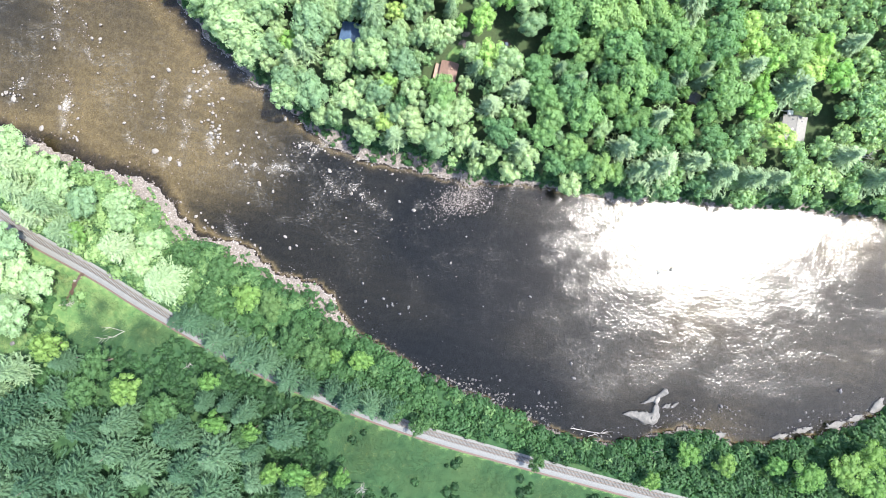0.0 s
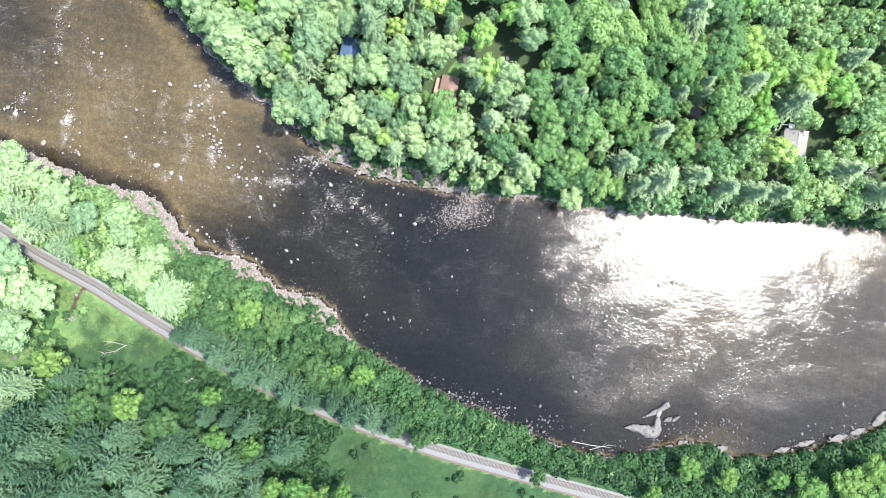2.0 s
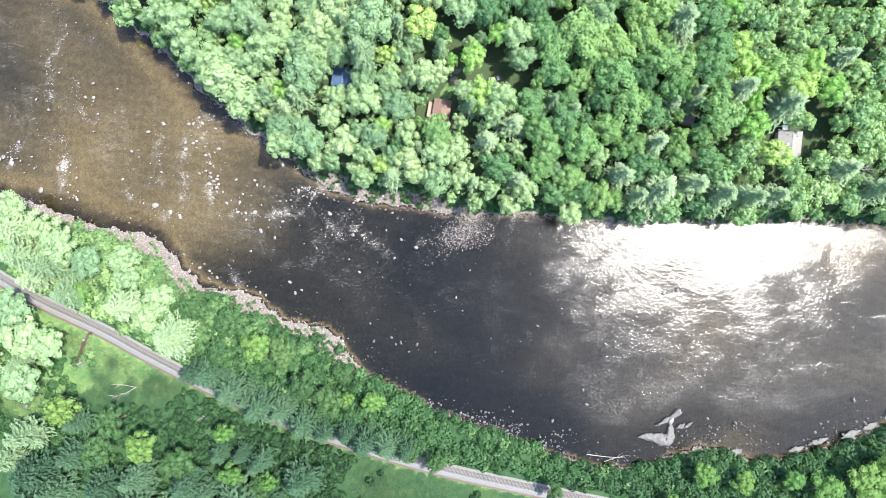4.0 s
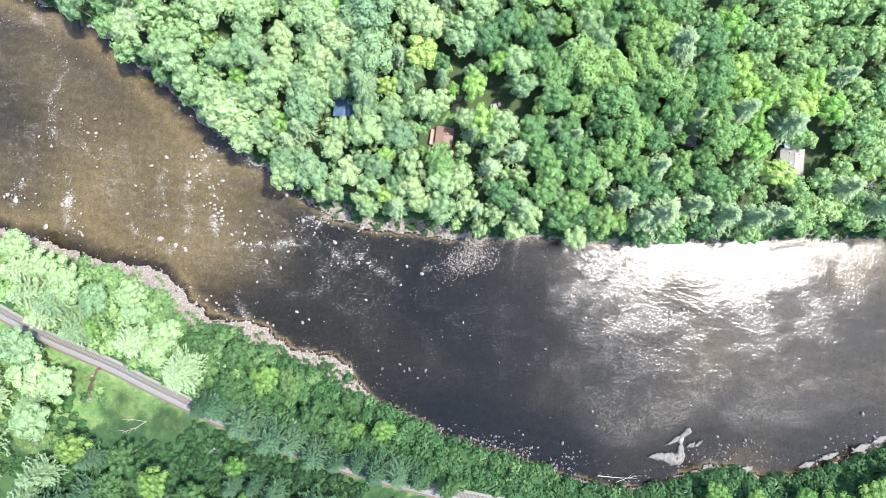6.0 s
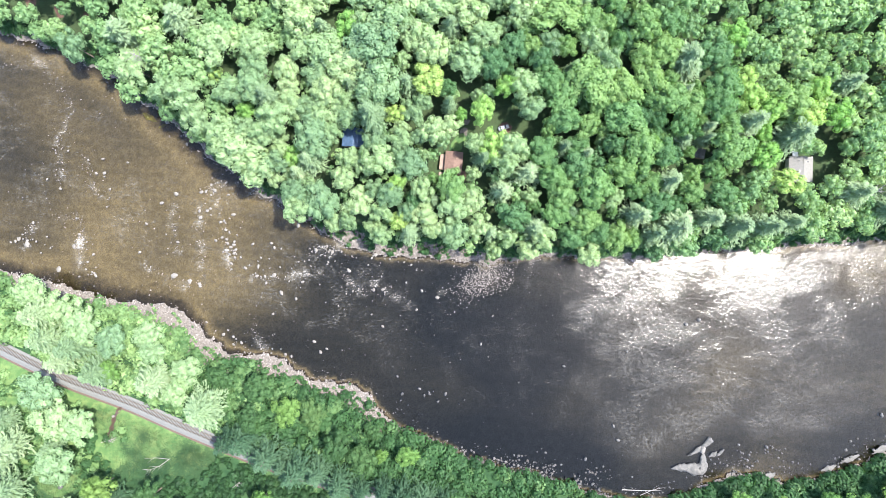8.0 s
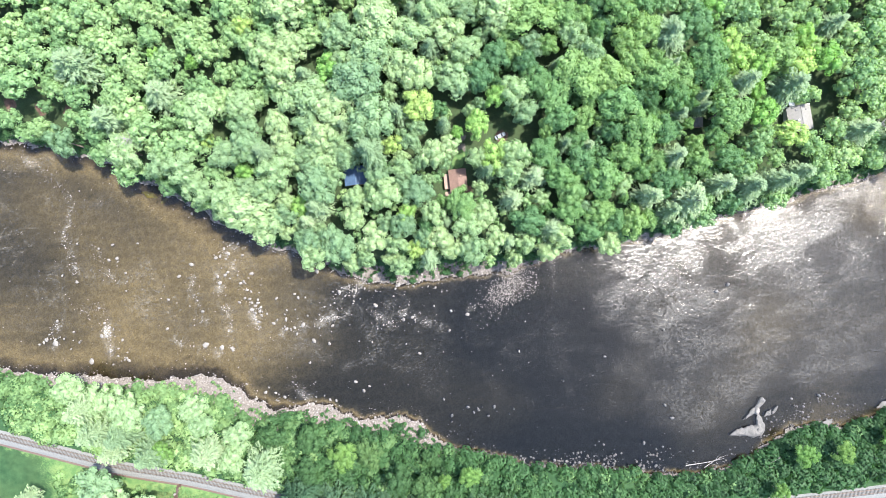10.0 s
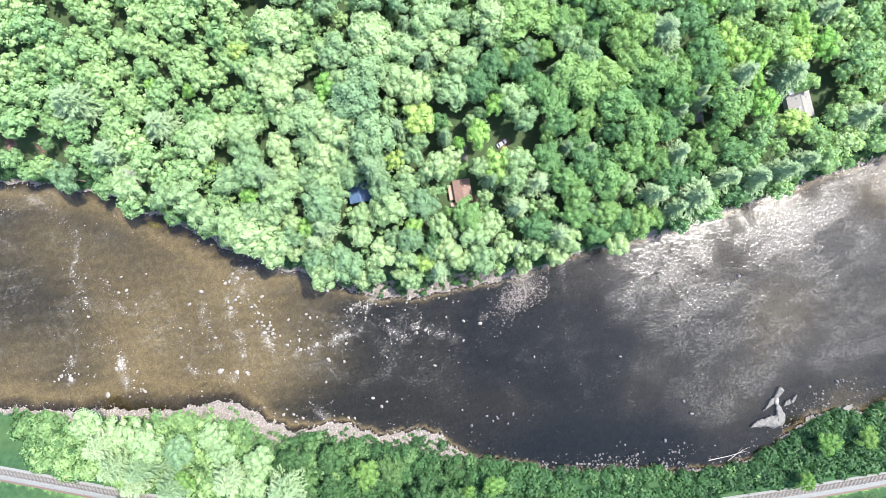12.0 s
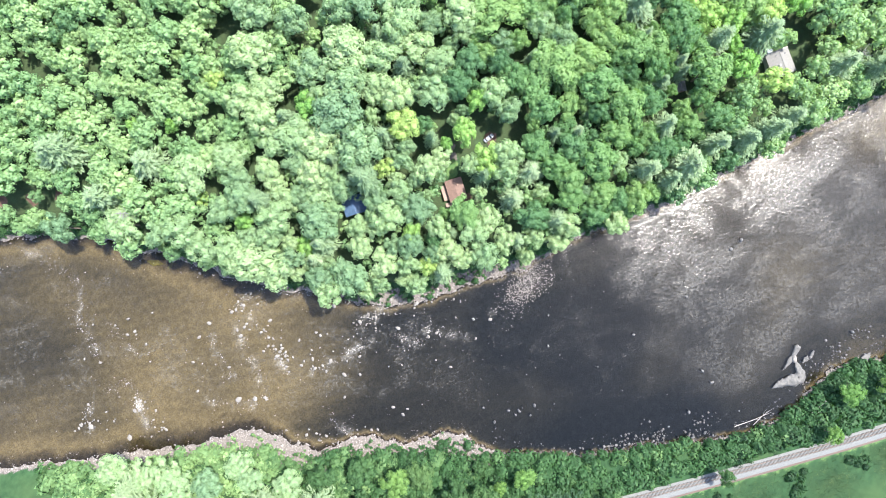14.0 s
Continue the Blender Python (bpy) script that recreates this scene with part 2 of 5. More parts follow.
def tube(path, radii, sides=6):
    """Verts and faces of a tapering tube along a path."""
    path = np.asarray(path, dtype=float)
    verts, faces = [], []
    for i, p in enumerate(path):
        d = path[min(i + 1, len(path) - 1)] - path[max(i - 1, 0)]
        d = d / (np.linalg.norm(d) + 1e-9)
        a = np.cross(d, (0, 0, 1) if abs(d[2]) < 0.9 else (1, 0, 0))
        a /= np.linalg.norm(a)
        b = np.cross(d, a)
        for k in range(sides):
            w = 2 * math.pi * k / sides
            verts.append(p + radii[i] * (math.cos(w) * a + math.sin(w) * b))
    for i in range(len(path) - 1):
        for k in range(sides):
            k2 = (k + 1) % sides
            faces.append((i * sides + k, i * sides + k2, (i + 1) * sides + k2, (i + 1) * sides + k))
    return np.array(verts), np.array(faces)


def join(pieces):
    """One pair of arrays out of several (verts, faces)."""
    verts, faces, n = [], [], 0
    for v, f in pieces:
        verts.append(v)
        faces.append(f + n)
        n += len(v)
    return np.concatenate(verts), np.concatenate(faces)


def unit(v):
    return v / (np.linalg.norm(v, axis=-1, keepdims=True) + 1e-9)


def leaf_cards(r, at, normal, size, spread=0.7, stretch=1.5):
    """Small pointed leaf clumps, a triangle each, at the places given."""
    n = len(at)
    nor = unit(normal + spread * r.normal(size=(n, 3)))
    a = unit(np.cross(nor, r.normal(size=(n, 3))))
    b = np.cross(nor, a)
    s = (size * r.uniform(0.65, 1.3, size=n))[:, None]
    v = np.stack([at + a * s * stretch, at - a * s * 0.7 + b * s * 1.15, at - a * s * 0.7 - b * s * 1.15], axis=1).reshape(-1, 3)
    return v, np.arange(3 * n).reshape(n, 3)


# ---- the plan: banks, track, zones ----
NORTH = np.array([(-460, 330), (-260, 202), (-183, 160), (-169, 154), (-155, 148), (-148, 141), (-135, 132.5), (-127, 121.5), (-118, 114), (-110, 104.5),
                  (-97, 89), (-85, 77), (-75.6, 69.6), (-67, 61), (-53.5, 48.3), (-43.7, 42.4), (-31.3, 36.3), (-18.8, 34.9), (-3.9, 32), (11, 27), (26, 27),
                  (43.6, 26), (61, 22), (81, 18.5), (101, 17.5), (121, 16), (144, 14), (167, 12.5), (192, 10.5), (260, 4), (460, -25)])
SOUTH = np.array([(-460, 200), (-260, 88), (-229, 72), (-200, 58), (-184, 51), (-172, 46), (-155, 38), (-143, 34), (-133, 32), (-121, 26), (-115, 16),
                  (-106, 6), (-94, 4), (-82, -0.5), (-71, -11.5), (-54.5, -15.3), (-46, -21), (-44.7, -30), (-35, -38), (-20, -47), (-5, -58), (10, -64),
                  (25, -69), (37, -77), (52, -82.6), (70, -88.5), (85, -88), (93, -84), (105, -81.6), (115, -82), (121, -87), (136, -89.5), (156, -89.5),
                  (168, -86), (186, -81), (205, -72), (260, -62), (460, -85)])
TRACK = np.array([(-460, 215), (-300, 92), (-220, 37), (-191.2, 16.7), (-176.7, 6.4), (-164.6, -0.4), (-147.5, -10), (-133, -20), (-113.5, -32), (-98.8, -41), (-76.8, -53),
                  (-54.7, -62.6), (-32.5, -71.8), (-5.4, -81.8), (21.9, -90), (54.2, -99.5), (79, -106.5), (104, -113.5), (160, -127), (300, -150), (460, -170)])
RIFFLES = [(-172, 150, -157, 126), (-157, 126, -167, 108), (-167, 108, -167, 92), (-156, 103, -152, 82), (-172, 77, -161, 75), (-161, 75, -165, 53), (-100, 73, -100, 42), (-108, 79, -90, 80),
           (-109, 71, -114, 36), (-65, 44, -49, 47), (-39, 47, -60, 42), (-51, 33, -42, 22), (14, 23, -12, 18), (35, 28, 28, 13), (61, 27, 63, 9), (-121, 75, -122, 53), (-91, 36, -61, 35),
           (-39, 27, -23, 15), (-137, 50, -119, 37), (-94, 14, -90, 6), (-182, 76, -188, 66), (-90, 79, -72, 67), (7, 31, 16, 17)]


def smoothed(line, step=2.0):
    """A rounded polyline, in even steps."""
    for _ in range(2):
        q, w = 0.75 * line[:-1] + 0.25 * line[1:], 0.25 * line[:-1] + 0.75 * line[1:]
        line = np.concatenate([line[:1], np.stack([q, w], axis=1).reshape(-1, 2), line[-1:]])
    along = np.concatenate([[0], np.cumsum(np.linalg.norm(np.diff(line, axis=0), axis=1))])
    at = np.arange(0, along[-1], step)
    return np.stack([np.interp(at, along, line[:, 0]), np.interp(at, along, line[:, 1])], axis=1)


NORTH, SOUTH, TRACK = smoothed(NORTH, 4.0), smoothed(SOUTH, 3.0), smoothed(TRACK, 5.0)


def distance(points, line):
    """Distance of points (n, 2) from a polyline."""
    a, b = line[:-1], line[1:]
    ab = b - a
    out = np.empty(len(points))
    for i in range(0, len(points), 4000):
        p = points[i:i + 4000]
        ap = p[:, None] - a[None]
        t = np.clip((ap * ab).sum(-1) / (ab * ab).sum(-1), 0, 1)
        out[i:i + 4000] = np.sqrt(((ap - t[..., None] * ab) ** 2).sum(-1).min(axis=1))
    return out


def waves(p, scale, seed):
    """Smooth random ground from a few sine waves, about -1 to 1."""
    r = np.random.default_rng(seed)
    total = np.zeros(len(p))
    for k in range(7):
        d = r.normal(size=2)
        d *= r.uniform(0.6, 1.7) / (np.linalg.norm(d) * scale) * 6.28
        total += np.sin(p @ d + r.uniform(0, 6.28))
    return total / 3.0


def soft(v, lo, hi):
    t = np.clip((v - lo) / (hi - lo), 0, 1)
    return t * t * (3 - 2 * t)


def survey(p):
    """For points (n, 2): height, inland distance, which bank, gravel width, distance from the track."""
    p = np.asarray(p, dtype=float)
    x, y = p[:, 0], p[:, 1]
    ny, sy = np.interp(x, NORTH[:, 0], NORTH[:, 1]), np.interp(x, SOUTH[:, 0], SOUTH[:, 1])
    north = y > (ny + sy) / 2
    dn, ds, dt = distance(p, NORTH), distance(p, SOUTH), distance(p, TRACK)
    dn, ds = np.where(y > ny, dn, -dn), np.where(y < sy, ds, -ds)
    d = np.where(north, dn, ds)
    wiggle = 0.9 * waves(p, 14, 3) + 0.5 * waves(p, 5, 4)
    d = d + wiggle
    gw_n = np.interp(x, [-180, -100, -60, -42, -15, 5, 20, 40, 100, 160], [1.5, 1.5, 2.5, 6.5, 6, 5, 3, 0.8, 1, 1.5])
    gw_s = np.interp(x, [-199, -185, -171, -154, -142, -128, -117, -105, -89, -77, -63, -50, -40, 0, 100, 120, 190], [1.5, 7, 5.5, 4.5, 7, 11, 10, 4, 8, 5, 9, 9.5, 1.8, 1.2, 0.8, 0.9, 1.5])
    gw = np.where(north, gw_n, gw_s)
    # bed depth; its mid-river rise also paints cloud shade as dark water
    deep = np.interp(x, [-230, -185, -150, -100, -70, -40, 20, 50, 75, 100, 200], [0.8, 0.74, 0.66, 0.6, 0.9, 1.6, 2.1, 1.8, 1.4, 1.2, 1.25]) * (1 + 0.16 * waves(p, 70, 5))
    # south of a slant line the bed drops, to paint a cloud shadow
    upper = soft(y - 15 - 0.2 * (x + 120), -24, 26)
    cloud_shade = (1 - upper) * soft(x, -165, -125) * (1 - soft(x, -55, -5))
    deep = deep + (1.35 - deep) * cloud_shade
    # last term: a hollow that paints a patch of cloud shade upstream
    deep = deep + 0.45 * np.exp(-(np.maximum(-dn, 0) / 20) ** 2) * soft(-x, 115, 150) + 0.1 * soft(-x, 165, 200) + 0.27 * np.exp(-((x + 180) / 17) ** 2 - ((y - 99) / 20) ** 2)
    bar = np.exp(-(((x - 12) / 11) ** 2 + ((y - 20) / 6) ** 2))
    below = -np.clip(-d / np.where(north, np.interp(x, [-120, -60, -20, 20], [14, 5, 2.5, 2]), np.interp(x, [-135, -112, -90, -60, -40], [14, 7, 3, 1.6, 1.2])), 0, 1) ** 0.7 * np.clip(deep, 0.3, 3) + 0.9 * bar + 0.08 * waves(p, 4, 6)
    shore = 0.1 * np.minimum(d, gw)
    inland = np.maximum(d - gw, 0)
    hn = 1.6 * soft(inland, 0, 5) + 8 * (1 - np.exp(-inland / 24)) + 0.06 * np.minimum(inland, 200)
    hs = 2.2 * soft(inland, 0, 8) + 0.02 * np.minimum(inland, 300) + 4 * soft(inland, 75, 130)
    above = shore + np.where(north, hn, hs) + 0.35 * waves(p, 22, 8) * soft(inland, 2, 12)
    h = np.where(d > 0, above, np.minimum(below, -0.02 + 0.9 * bar))
    h = h + (2.6 - h) * (1 - soft(dt, 4.8, 9)) * (d > 4)
    return h, d, north, gw, dt


def height(x, y):
    return float(survey([(x, y)])[0][0])


# yard, drive and paths of bare soil: x, y, radius
BARE = [(7, 66, 2.6), (11.3, 84.5, 1.6), (12.5, 88, 1.5), (28, 83, 3), (-164, 169, 3), (-152, 163, 3), (-141, 157, 3), (-130, 151, 3), (-118, 144, 2.5)]
LAWN = [(7.2, 79.3, 3.0), (9.6, 82, 2.4)]
# open grass south of the track: x, y, radius
OPEN = [(-160, -10, 10), (-142, -20, 11), (-150, -36, 12), (-128, -36, 9), (-187, -36, 9), (-40, -86, 11), (-30, -92, 14), (-10, -98, 15), (20, -106, 13), (50, -114, 12), (80, -124, 12), (110, -128, 10)]


def inside(p, spots, grow=0.0):
    p = np.asarray(p, dtype=float)
    out = np.full(len(p), -9.0)
    for x, y, r in spots:
        out = np.maximum(out, 1 - np.hypot(p[:, 0] - x, p[:, 1] - y) / (r + grow))
    return out


# ---- ground and river ----
def axis(lo, hi, step, far):
    mid = np.arange(lo, hi + step / 2, step)
    out = np.array([step * 1.35 ** k for k in range(1, 24)]).cumsum()
    out = np.append(out[out < far * 0.8], far)
    return np.concatenate([lo - out[::-1], mid, hi + out])


def grid(xs, ys):
    nx, ny = len(xs), len(ys)
    p = np.stack(np.meshgrid(xs, ys), axis=-1).reshape(-1, 2)
    i = (np.arange(ny - 1)[:, None] * nx + np.arange(nx - 1)[None]).ravel()
    return p, np.stack([i, i + 1, i + 1 + nx, i + nx], axis=1)


P, F = grid(axis(-240, 240, 1.7, 2600), axis(-150, 260, 1.7, 2600))
H, D, IS_NORTH, GW, DT = survey(P)
gravel = np.clip(1 - (D - GW) / 2.0, 0, 1) * 0.9
forest = np.where(IS_NORTH, soft(D - GW, 1, 6) * (inside(P, LAWN) < 0), 0.0) * 0.95


def sunlit_and_strip(p, dt):
    """Pale grass: sunlight painted on the upstream flat, and a strip along the ballast."""
    below_track = (p[:, 1] < np.interp(p[:, 0], TRACK[:, 0], TRACK[:, 1])) & (np.abs(p[:, 0]) < 240)
    paleness = below_track * soft(-p[:, 0], 105, 150) * soft(30 + 30 * soft(-p[:, 0], 150, 175) - dt + 5 * waves(p, 13, 23), 0, 24) * soft(p[:, 0], -230, -190) * 0.8
    return np.maximum(paleness, 0.55 * below_track * soft(7.5 - dt + 1.2 * waves(p, 6, 24), 0, 3))


paleness = sunlit_and_strip(P, DT)
sandy = soft(inside(P, [(11.3, 84.5, 1.9), (12.5, 88, 1.7)]), -0.1, 0.3)
gravel = np.maximum(gravel, sandy)
soil = soft(inside(P, BARE), -0.1, 0.3)
me = mesh_of("ground", np.column_stack([P, H]), F, GROUND, [("gravel", gravel), ("forest", forest), ("soil", soil), ("pale_grass", np.maximum(soft(inside(P, LAWN), -0.2, 0.5), paleness)), ("bed", np.clip(0.5 - D, 0, 1))])
me.polygons.foreach_set("use_smooth", np.ones(len(me.polygons), dtype=bool))
tagged(new("ground", me), "valley ground of meadow, forest litter and gravel shores", "ground", kind="structure")

P, F = grid(np.arange(-460, 460.1, 1.6), np.arange(-130, 330.1, 1.6))
keep = survey(P)[1] < 3.0
F = F[keep[F].all(axis=1)]
used = np.unique(F)
P, F = P[used], np.searchsorted(used, F)
H, D, *_ = survey(P)
riffle = np.zeros(len(P))
for x0, y0, x1, y1 in RIFFLES:
    riffle = np.maximum(riffle, np.exp(-(distance(P, np.array([(x0, y0), (x1, y1)], dtype=float)) / 4.2) ** 2) * (1.0 + 0.25 * waves(P, 9, 71)))
# base amount off the riffle lines, so that pale crests paint ripple sheen
riffle = np.maximum(riffle, (0.58 + 0.14 * soft(-P[:, 0], 10, 60)) * soft(-P[:, 0], -120, -60) * soft(P[:, 1] - np.interp(P[:, 0], SOUTH[:, 0], SOUTH[:, 1]), 6, 26))
bank_gap = P[:, 1] - np.interp(P[:, 0], SOUTH[:, 0], SOUTH[:, 1])
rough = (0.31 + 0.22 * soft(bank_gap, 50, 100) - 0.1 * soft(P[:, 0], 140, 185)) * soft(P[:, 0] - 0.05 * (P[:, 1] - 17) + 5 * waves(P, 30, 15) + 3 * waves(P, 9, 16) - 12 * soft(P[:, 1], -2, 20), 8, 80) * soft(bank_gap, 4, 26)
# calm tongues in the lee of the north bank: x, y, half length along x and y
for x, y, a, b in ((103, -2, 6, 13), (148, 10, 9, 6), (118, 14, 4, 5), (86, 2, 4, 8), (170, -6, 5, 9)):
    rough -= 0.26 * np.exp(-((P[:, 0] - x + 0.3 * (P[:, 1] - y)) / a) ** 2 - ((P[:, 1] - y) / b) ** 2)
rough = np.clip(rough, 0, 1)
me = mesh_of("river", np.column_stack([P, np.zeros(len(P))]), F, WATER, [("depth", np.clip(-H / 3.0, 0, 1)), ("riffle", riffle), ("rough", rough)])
tagged(new("river", me), "shallow brown river with riffles and glittering ripples", "river", kind="structure")


# ---- trees ----
def trunk_mesh(r, tall, thick, crown_radius, limbs=5):
    bend = r.normal(size=2) * 0.25
    pieces = [tube([(0, 0, -0.6), (bend[0] * 0.4, bend[1] * 0.4, tall * 0.4), (bend[0], bend[1], tall * 0.95)], [thick * 1.25, thick * 0.8, thick * 0.25])]
    for k in range(limbs):
        w = k * 2.4 + r.uniform(0, 1)
        z = tall * r.uniform(0.4, 0.7)
        out = crown_radius * r.uniform(0.5, 0.75)
        pieces.append(tube([(bend[0] * 0.6, bend[1] * 0.6, z), (math.cos(w) * out * 0.5, math.sin(w) * out * 0.5, z + tall * 0.1), (math.cos(w) * out, math.sin(w) * out, z + tall * 0.2)],
                           [thick * 0.4, thick * 0.28, thick * 0.1], 5))
    return mesh_of("trunk", *join(pieces), BARK)


def broad_crown(seed, radius=5.0, centre=9.0, lobes=25, cards=104, size=0.2):
    """Arrays of a lobed leafy crown: leaf clumps over many lobes and over the dome that carries them."""
    r = np.random.default_rng(seed)
    k = np.arange(lobes)
    z = 1 - 1.15 * (k + 0.5) / lobes + r.normal(size=lobes) * 0.06
    w = k * 2.39996 + r.uniform(0, 6.28) + r.normal(size=lobes) * 0.25
    flat = np.sqrt(np.clip(1 - z * z, 0, 1))
    way = np.stack([flat * np.cos(w), flat * np.sin(w), z], axis=1)
    reach = radius * r.uniform(0.56, 0.92, size=lobes)
    mid = way * reach[:, None] * np.array([1, 1, 0.85])
    size_of = radius * r.uniform(0.19, 0.34, size=lobes)
    at, nor = [], []
    for m, s, d in zip(mid, size_of, way):
        q = unit(r.normal(size=(cards * 2, 3)))
        q = q[(q @ unit(d * np.array([1, 1, 1.0]) + (0, 0, 0.6))) > -0.1][:cards]
        shell = 1 + 0.13 * np.sin(q[:, :1] * 6 + m[0]) * np.sin(q[:, 1:2] * 6 + m[1]) + r.normal(size=(len(q), 1)) * 0.07
        at.append(m + q * s * shell * np.array([1, 1, 0.85]))
        nor.append(q)
    q = unit(r.normal(size=(int(lobes * cards * 0.36), 3)))
    q = q[q[:, 2] > -0.15]
    at.append(q * radius * r.uniform(0.55, 0.68, size=(len(q), 1)) * np.array([1, 1, 0.85]))
    nor.append(q)
    v, f = leaf_cards(r, np.concatenate(at), np.concatenate(nor), size, 0.36, 1.35)
    core = []
    for m, s in zip(np.concatenate([mid, [(0, 0, 0)]]), np.append(size_of * 0.8, radius * 0.56)):
        o = np.array([(1, 0, 0), (-1, 0, 0), (0, 1, 0), (0, -1, 0), (0, 0, 0.85), (0, 0, -0.85)]) * s + m
        core.append((o, np.array([(0, 2, 4), (2, 1, 4), (1, 3, 4), (3, 0, 4), (2, 0, 5), (1, 2, 5), (3, 1, 5), (0, 3, 5)])))
    cv, cf = join(core)
    return np.concatenate([v, cv]) + (0, 0, centre), f, cf + len(v)


def pine_crown(seed, radius=4.6, tall=17.0, levels=11, droop=0.18, size=0.19, ragged=0.25):
    """Arrays of a conifer's crown: whorls of feathery boughs."""
    r = np.random.default_rng(seed)
    at, nor, way = [], [], []
    for i in range(levels):
        u = (i + 0.5) / levels
        z = tall * (0.22 + 0.76 * u)
        out = radius * (1 - u) ** 0.75 + 0.35
        n = max(6, int(14 * (1 - 0.45 * u)))
        for k in range(n):
            w = 6.283 * (k + r.uniform(-0.3, 0.3)) / n + i * 1.1
            far = out * r.uniform(1 - ragged * 1.6, 1 + ragged)
            d = np.array([math.cos(w), math.sin(w), 0.0])
            side = np.array([-d[1], d[0], 0.0])
            m = max(6, int(far * 5.2))
            s = np.linspace(0.18, 1, m)
            p = d * (s * far)[:, None] + np.array([0, 0, 1.0]) * (z + 0.18 * far * s - droop * far * s * s * 1.6)[:, None]
            width = 0.2 * far * np.sin(np.clip(s * 2.9, 0, 3.1)) + 0.1
            for sgn in (-1, 1):
                at.append(p + side * (sgn * width * r.uniform(0.3, 1, size=m))[:, None] + r.normal(size=(m, 3)) * 0.07)
                nor.append(np.tile([0, 0, 1.0], (m, 1)) + 0.5 * side * sgn)
                way.append(np.tile(d + side * sgn * 0.6, (m, 1)))
    at, nor, way = np.concatenate(at), np.concatenate(nor), np.concatenate(way)
    n = len(at)
    nor = unit(nor + 0.35 * r.normal(size=(n, 3)))
    a = unit(way - nor * (way * nor).sum(-1, keepdims=True) + 0.2 * r.normal(size=(n, 3)))
    b = np.cross(nor, a)
    s = (size * r.uniform(0.7, 1.35, size=n))[:, None]
    v = np.stack([at + a * s * 2.0, at - a * s * 1.2 + b * s * 0.95, at - a * s * 1.2 - b * s * 0.95], axis=1).reshape(-1, 3)
    core = np.array([(math.cos(w) * radius * 0.5, math.sin(w) * radius * 0.5, tall * 0.25) for w in np.arange(6) * 1.047] + [(0, 0, tall * 0.93)])
    cf = np.array([(k, (k + 1) % 6, 6) for k in range(6)])
    return np.concatenate([v, core]), np.arange(3 * n).reshape(n, 3), cf + 3 * n


def tree_model(name, crown, material, tall, thick, radius, seed, label, group):
    tree = tagged(new(name), label, "tree", group)
    part("trunk", trunk_mesh(np.random.default_rng(seed), tall, thick, radius), BARK, tree)
    v, f, cf = crown
    part("crown", mesh_of("crown", v, [f, cf], material), material, tree)
    return tree


class Models:
    """Tree models that are built once, then copied to each place."""

    def __init__(self, makers):
        self.makers, self.made = makers, {}

    def plant(self, i, x, y, z, scale, tall=1.0, turn=0.0, long=1.0):
        i %= len(self.makers)
        size = (scale * long, scale / long, scale * tall, 1)
        m = pose(x, y, z, 0, 0, turn) @ Matrix.Diagonal(size)
        if i in self.made:
            return copy_thing(self.made[i][0], m @ self.made[i][1])
        ob = self.makers[i]()
        self.made[i] = (ob, Matrix.Diagonal([1 / a for a in size]))
        ob.matrix_basis = m
        return ob


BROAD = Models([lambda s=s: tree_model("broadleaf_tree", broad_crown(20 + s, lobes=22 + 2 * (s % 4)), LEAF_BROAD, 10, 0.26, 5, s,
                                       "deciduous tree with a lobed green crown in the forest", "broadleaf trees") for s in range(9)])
FOREST_SHADED = Models([lambda s=s: tree_model("maple_tree", broad_crown(30 + s, lobes=24 + 2 * (s % 3)), LEAF_FOREST_SHADED, 10, 0.26, 5, s,
                                       "deciduous tree with a lobed crown in a cloud-shaded green in the forest", "maples") for s in range(6)])
LIGHT = Models([lambda s=s: tree_model("young_tree", broad_crown(60 + s, lobes=20, cards=90), LEAF_LIGHT, 10, 0.22, 5, s,
                                       "bright yellow-green deciduous tree among darker trees", "yellow-green trees") for s in range(4)])
BANK_SHADED = Models([lambda s=s: tree_model("alder_tree", broad_crown(40 + s, lobes=20 + s % 4, cards=95), LEAF_BANK_SHADED, 10, 0.24, 5, s,
                                       "deciduous tree in a cloud-shaded green between the railway and the river", "alders") for s in range(5)])
YOUNG_SHADED = Models([lambda s=s: tree_model("birch_tree", broad_crown(70 + s, lobes=18, cards=90), LEAF_YOUNG_SHADED, 10, 0.2, 5, s,
                                       "light green deciduous tree in a cloud-shaded tone beside the railway", "birches") for s in range(3)])
HEMLOCK_SHADED = Models([lambda s=s: tree_model("hemlock_tree", pine_crown(95 + s, levels=10 + s % 3, ragged=0.22 + 0.06 * s), LEAF_HEMLOCK_SHADED, 17, 0.28, 2, s,
                                         "tall hemlock with drooping boughs in a cloud-shaded grey-green", "hemlocks") for s in range(4)])
PINE = Models([lambda s=s: tree_model("pine_tree", pine_crown(80 + s, levels=10 + s % 3, ragged=0.2 + 0.06 * s), LEAF_PINE, 17, 0.28, 2, s,
                                      "tall grey-green conifer with feathery boughs", "conifers") for s in range(5)])

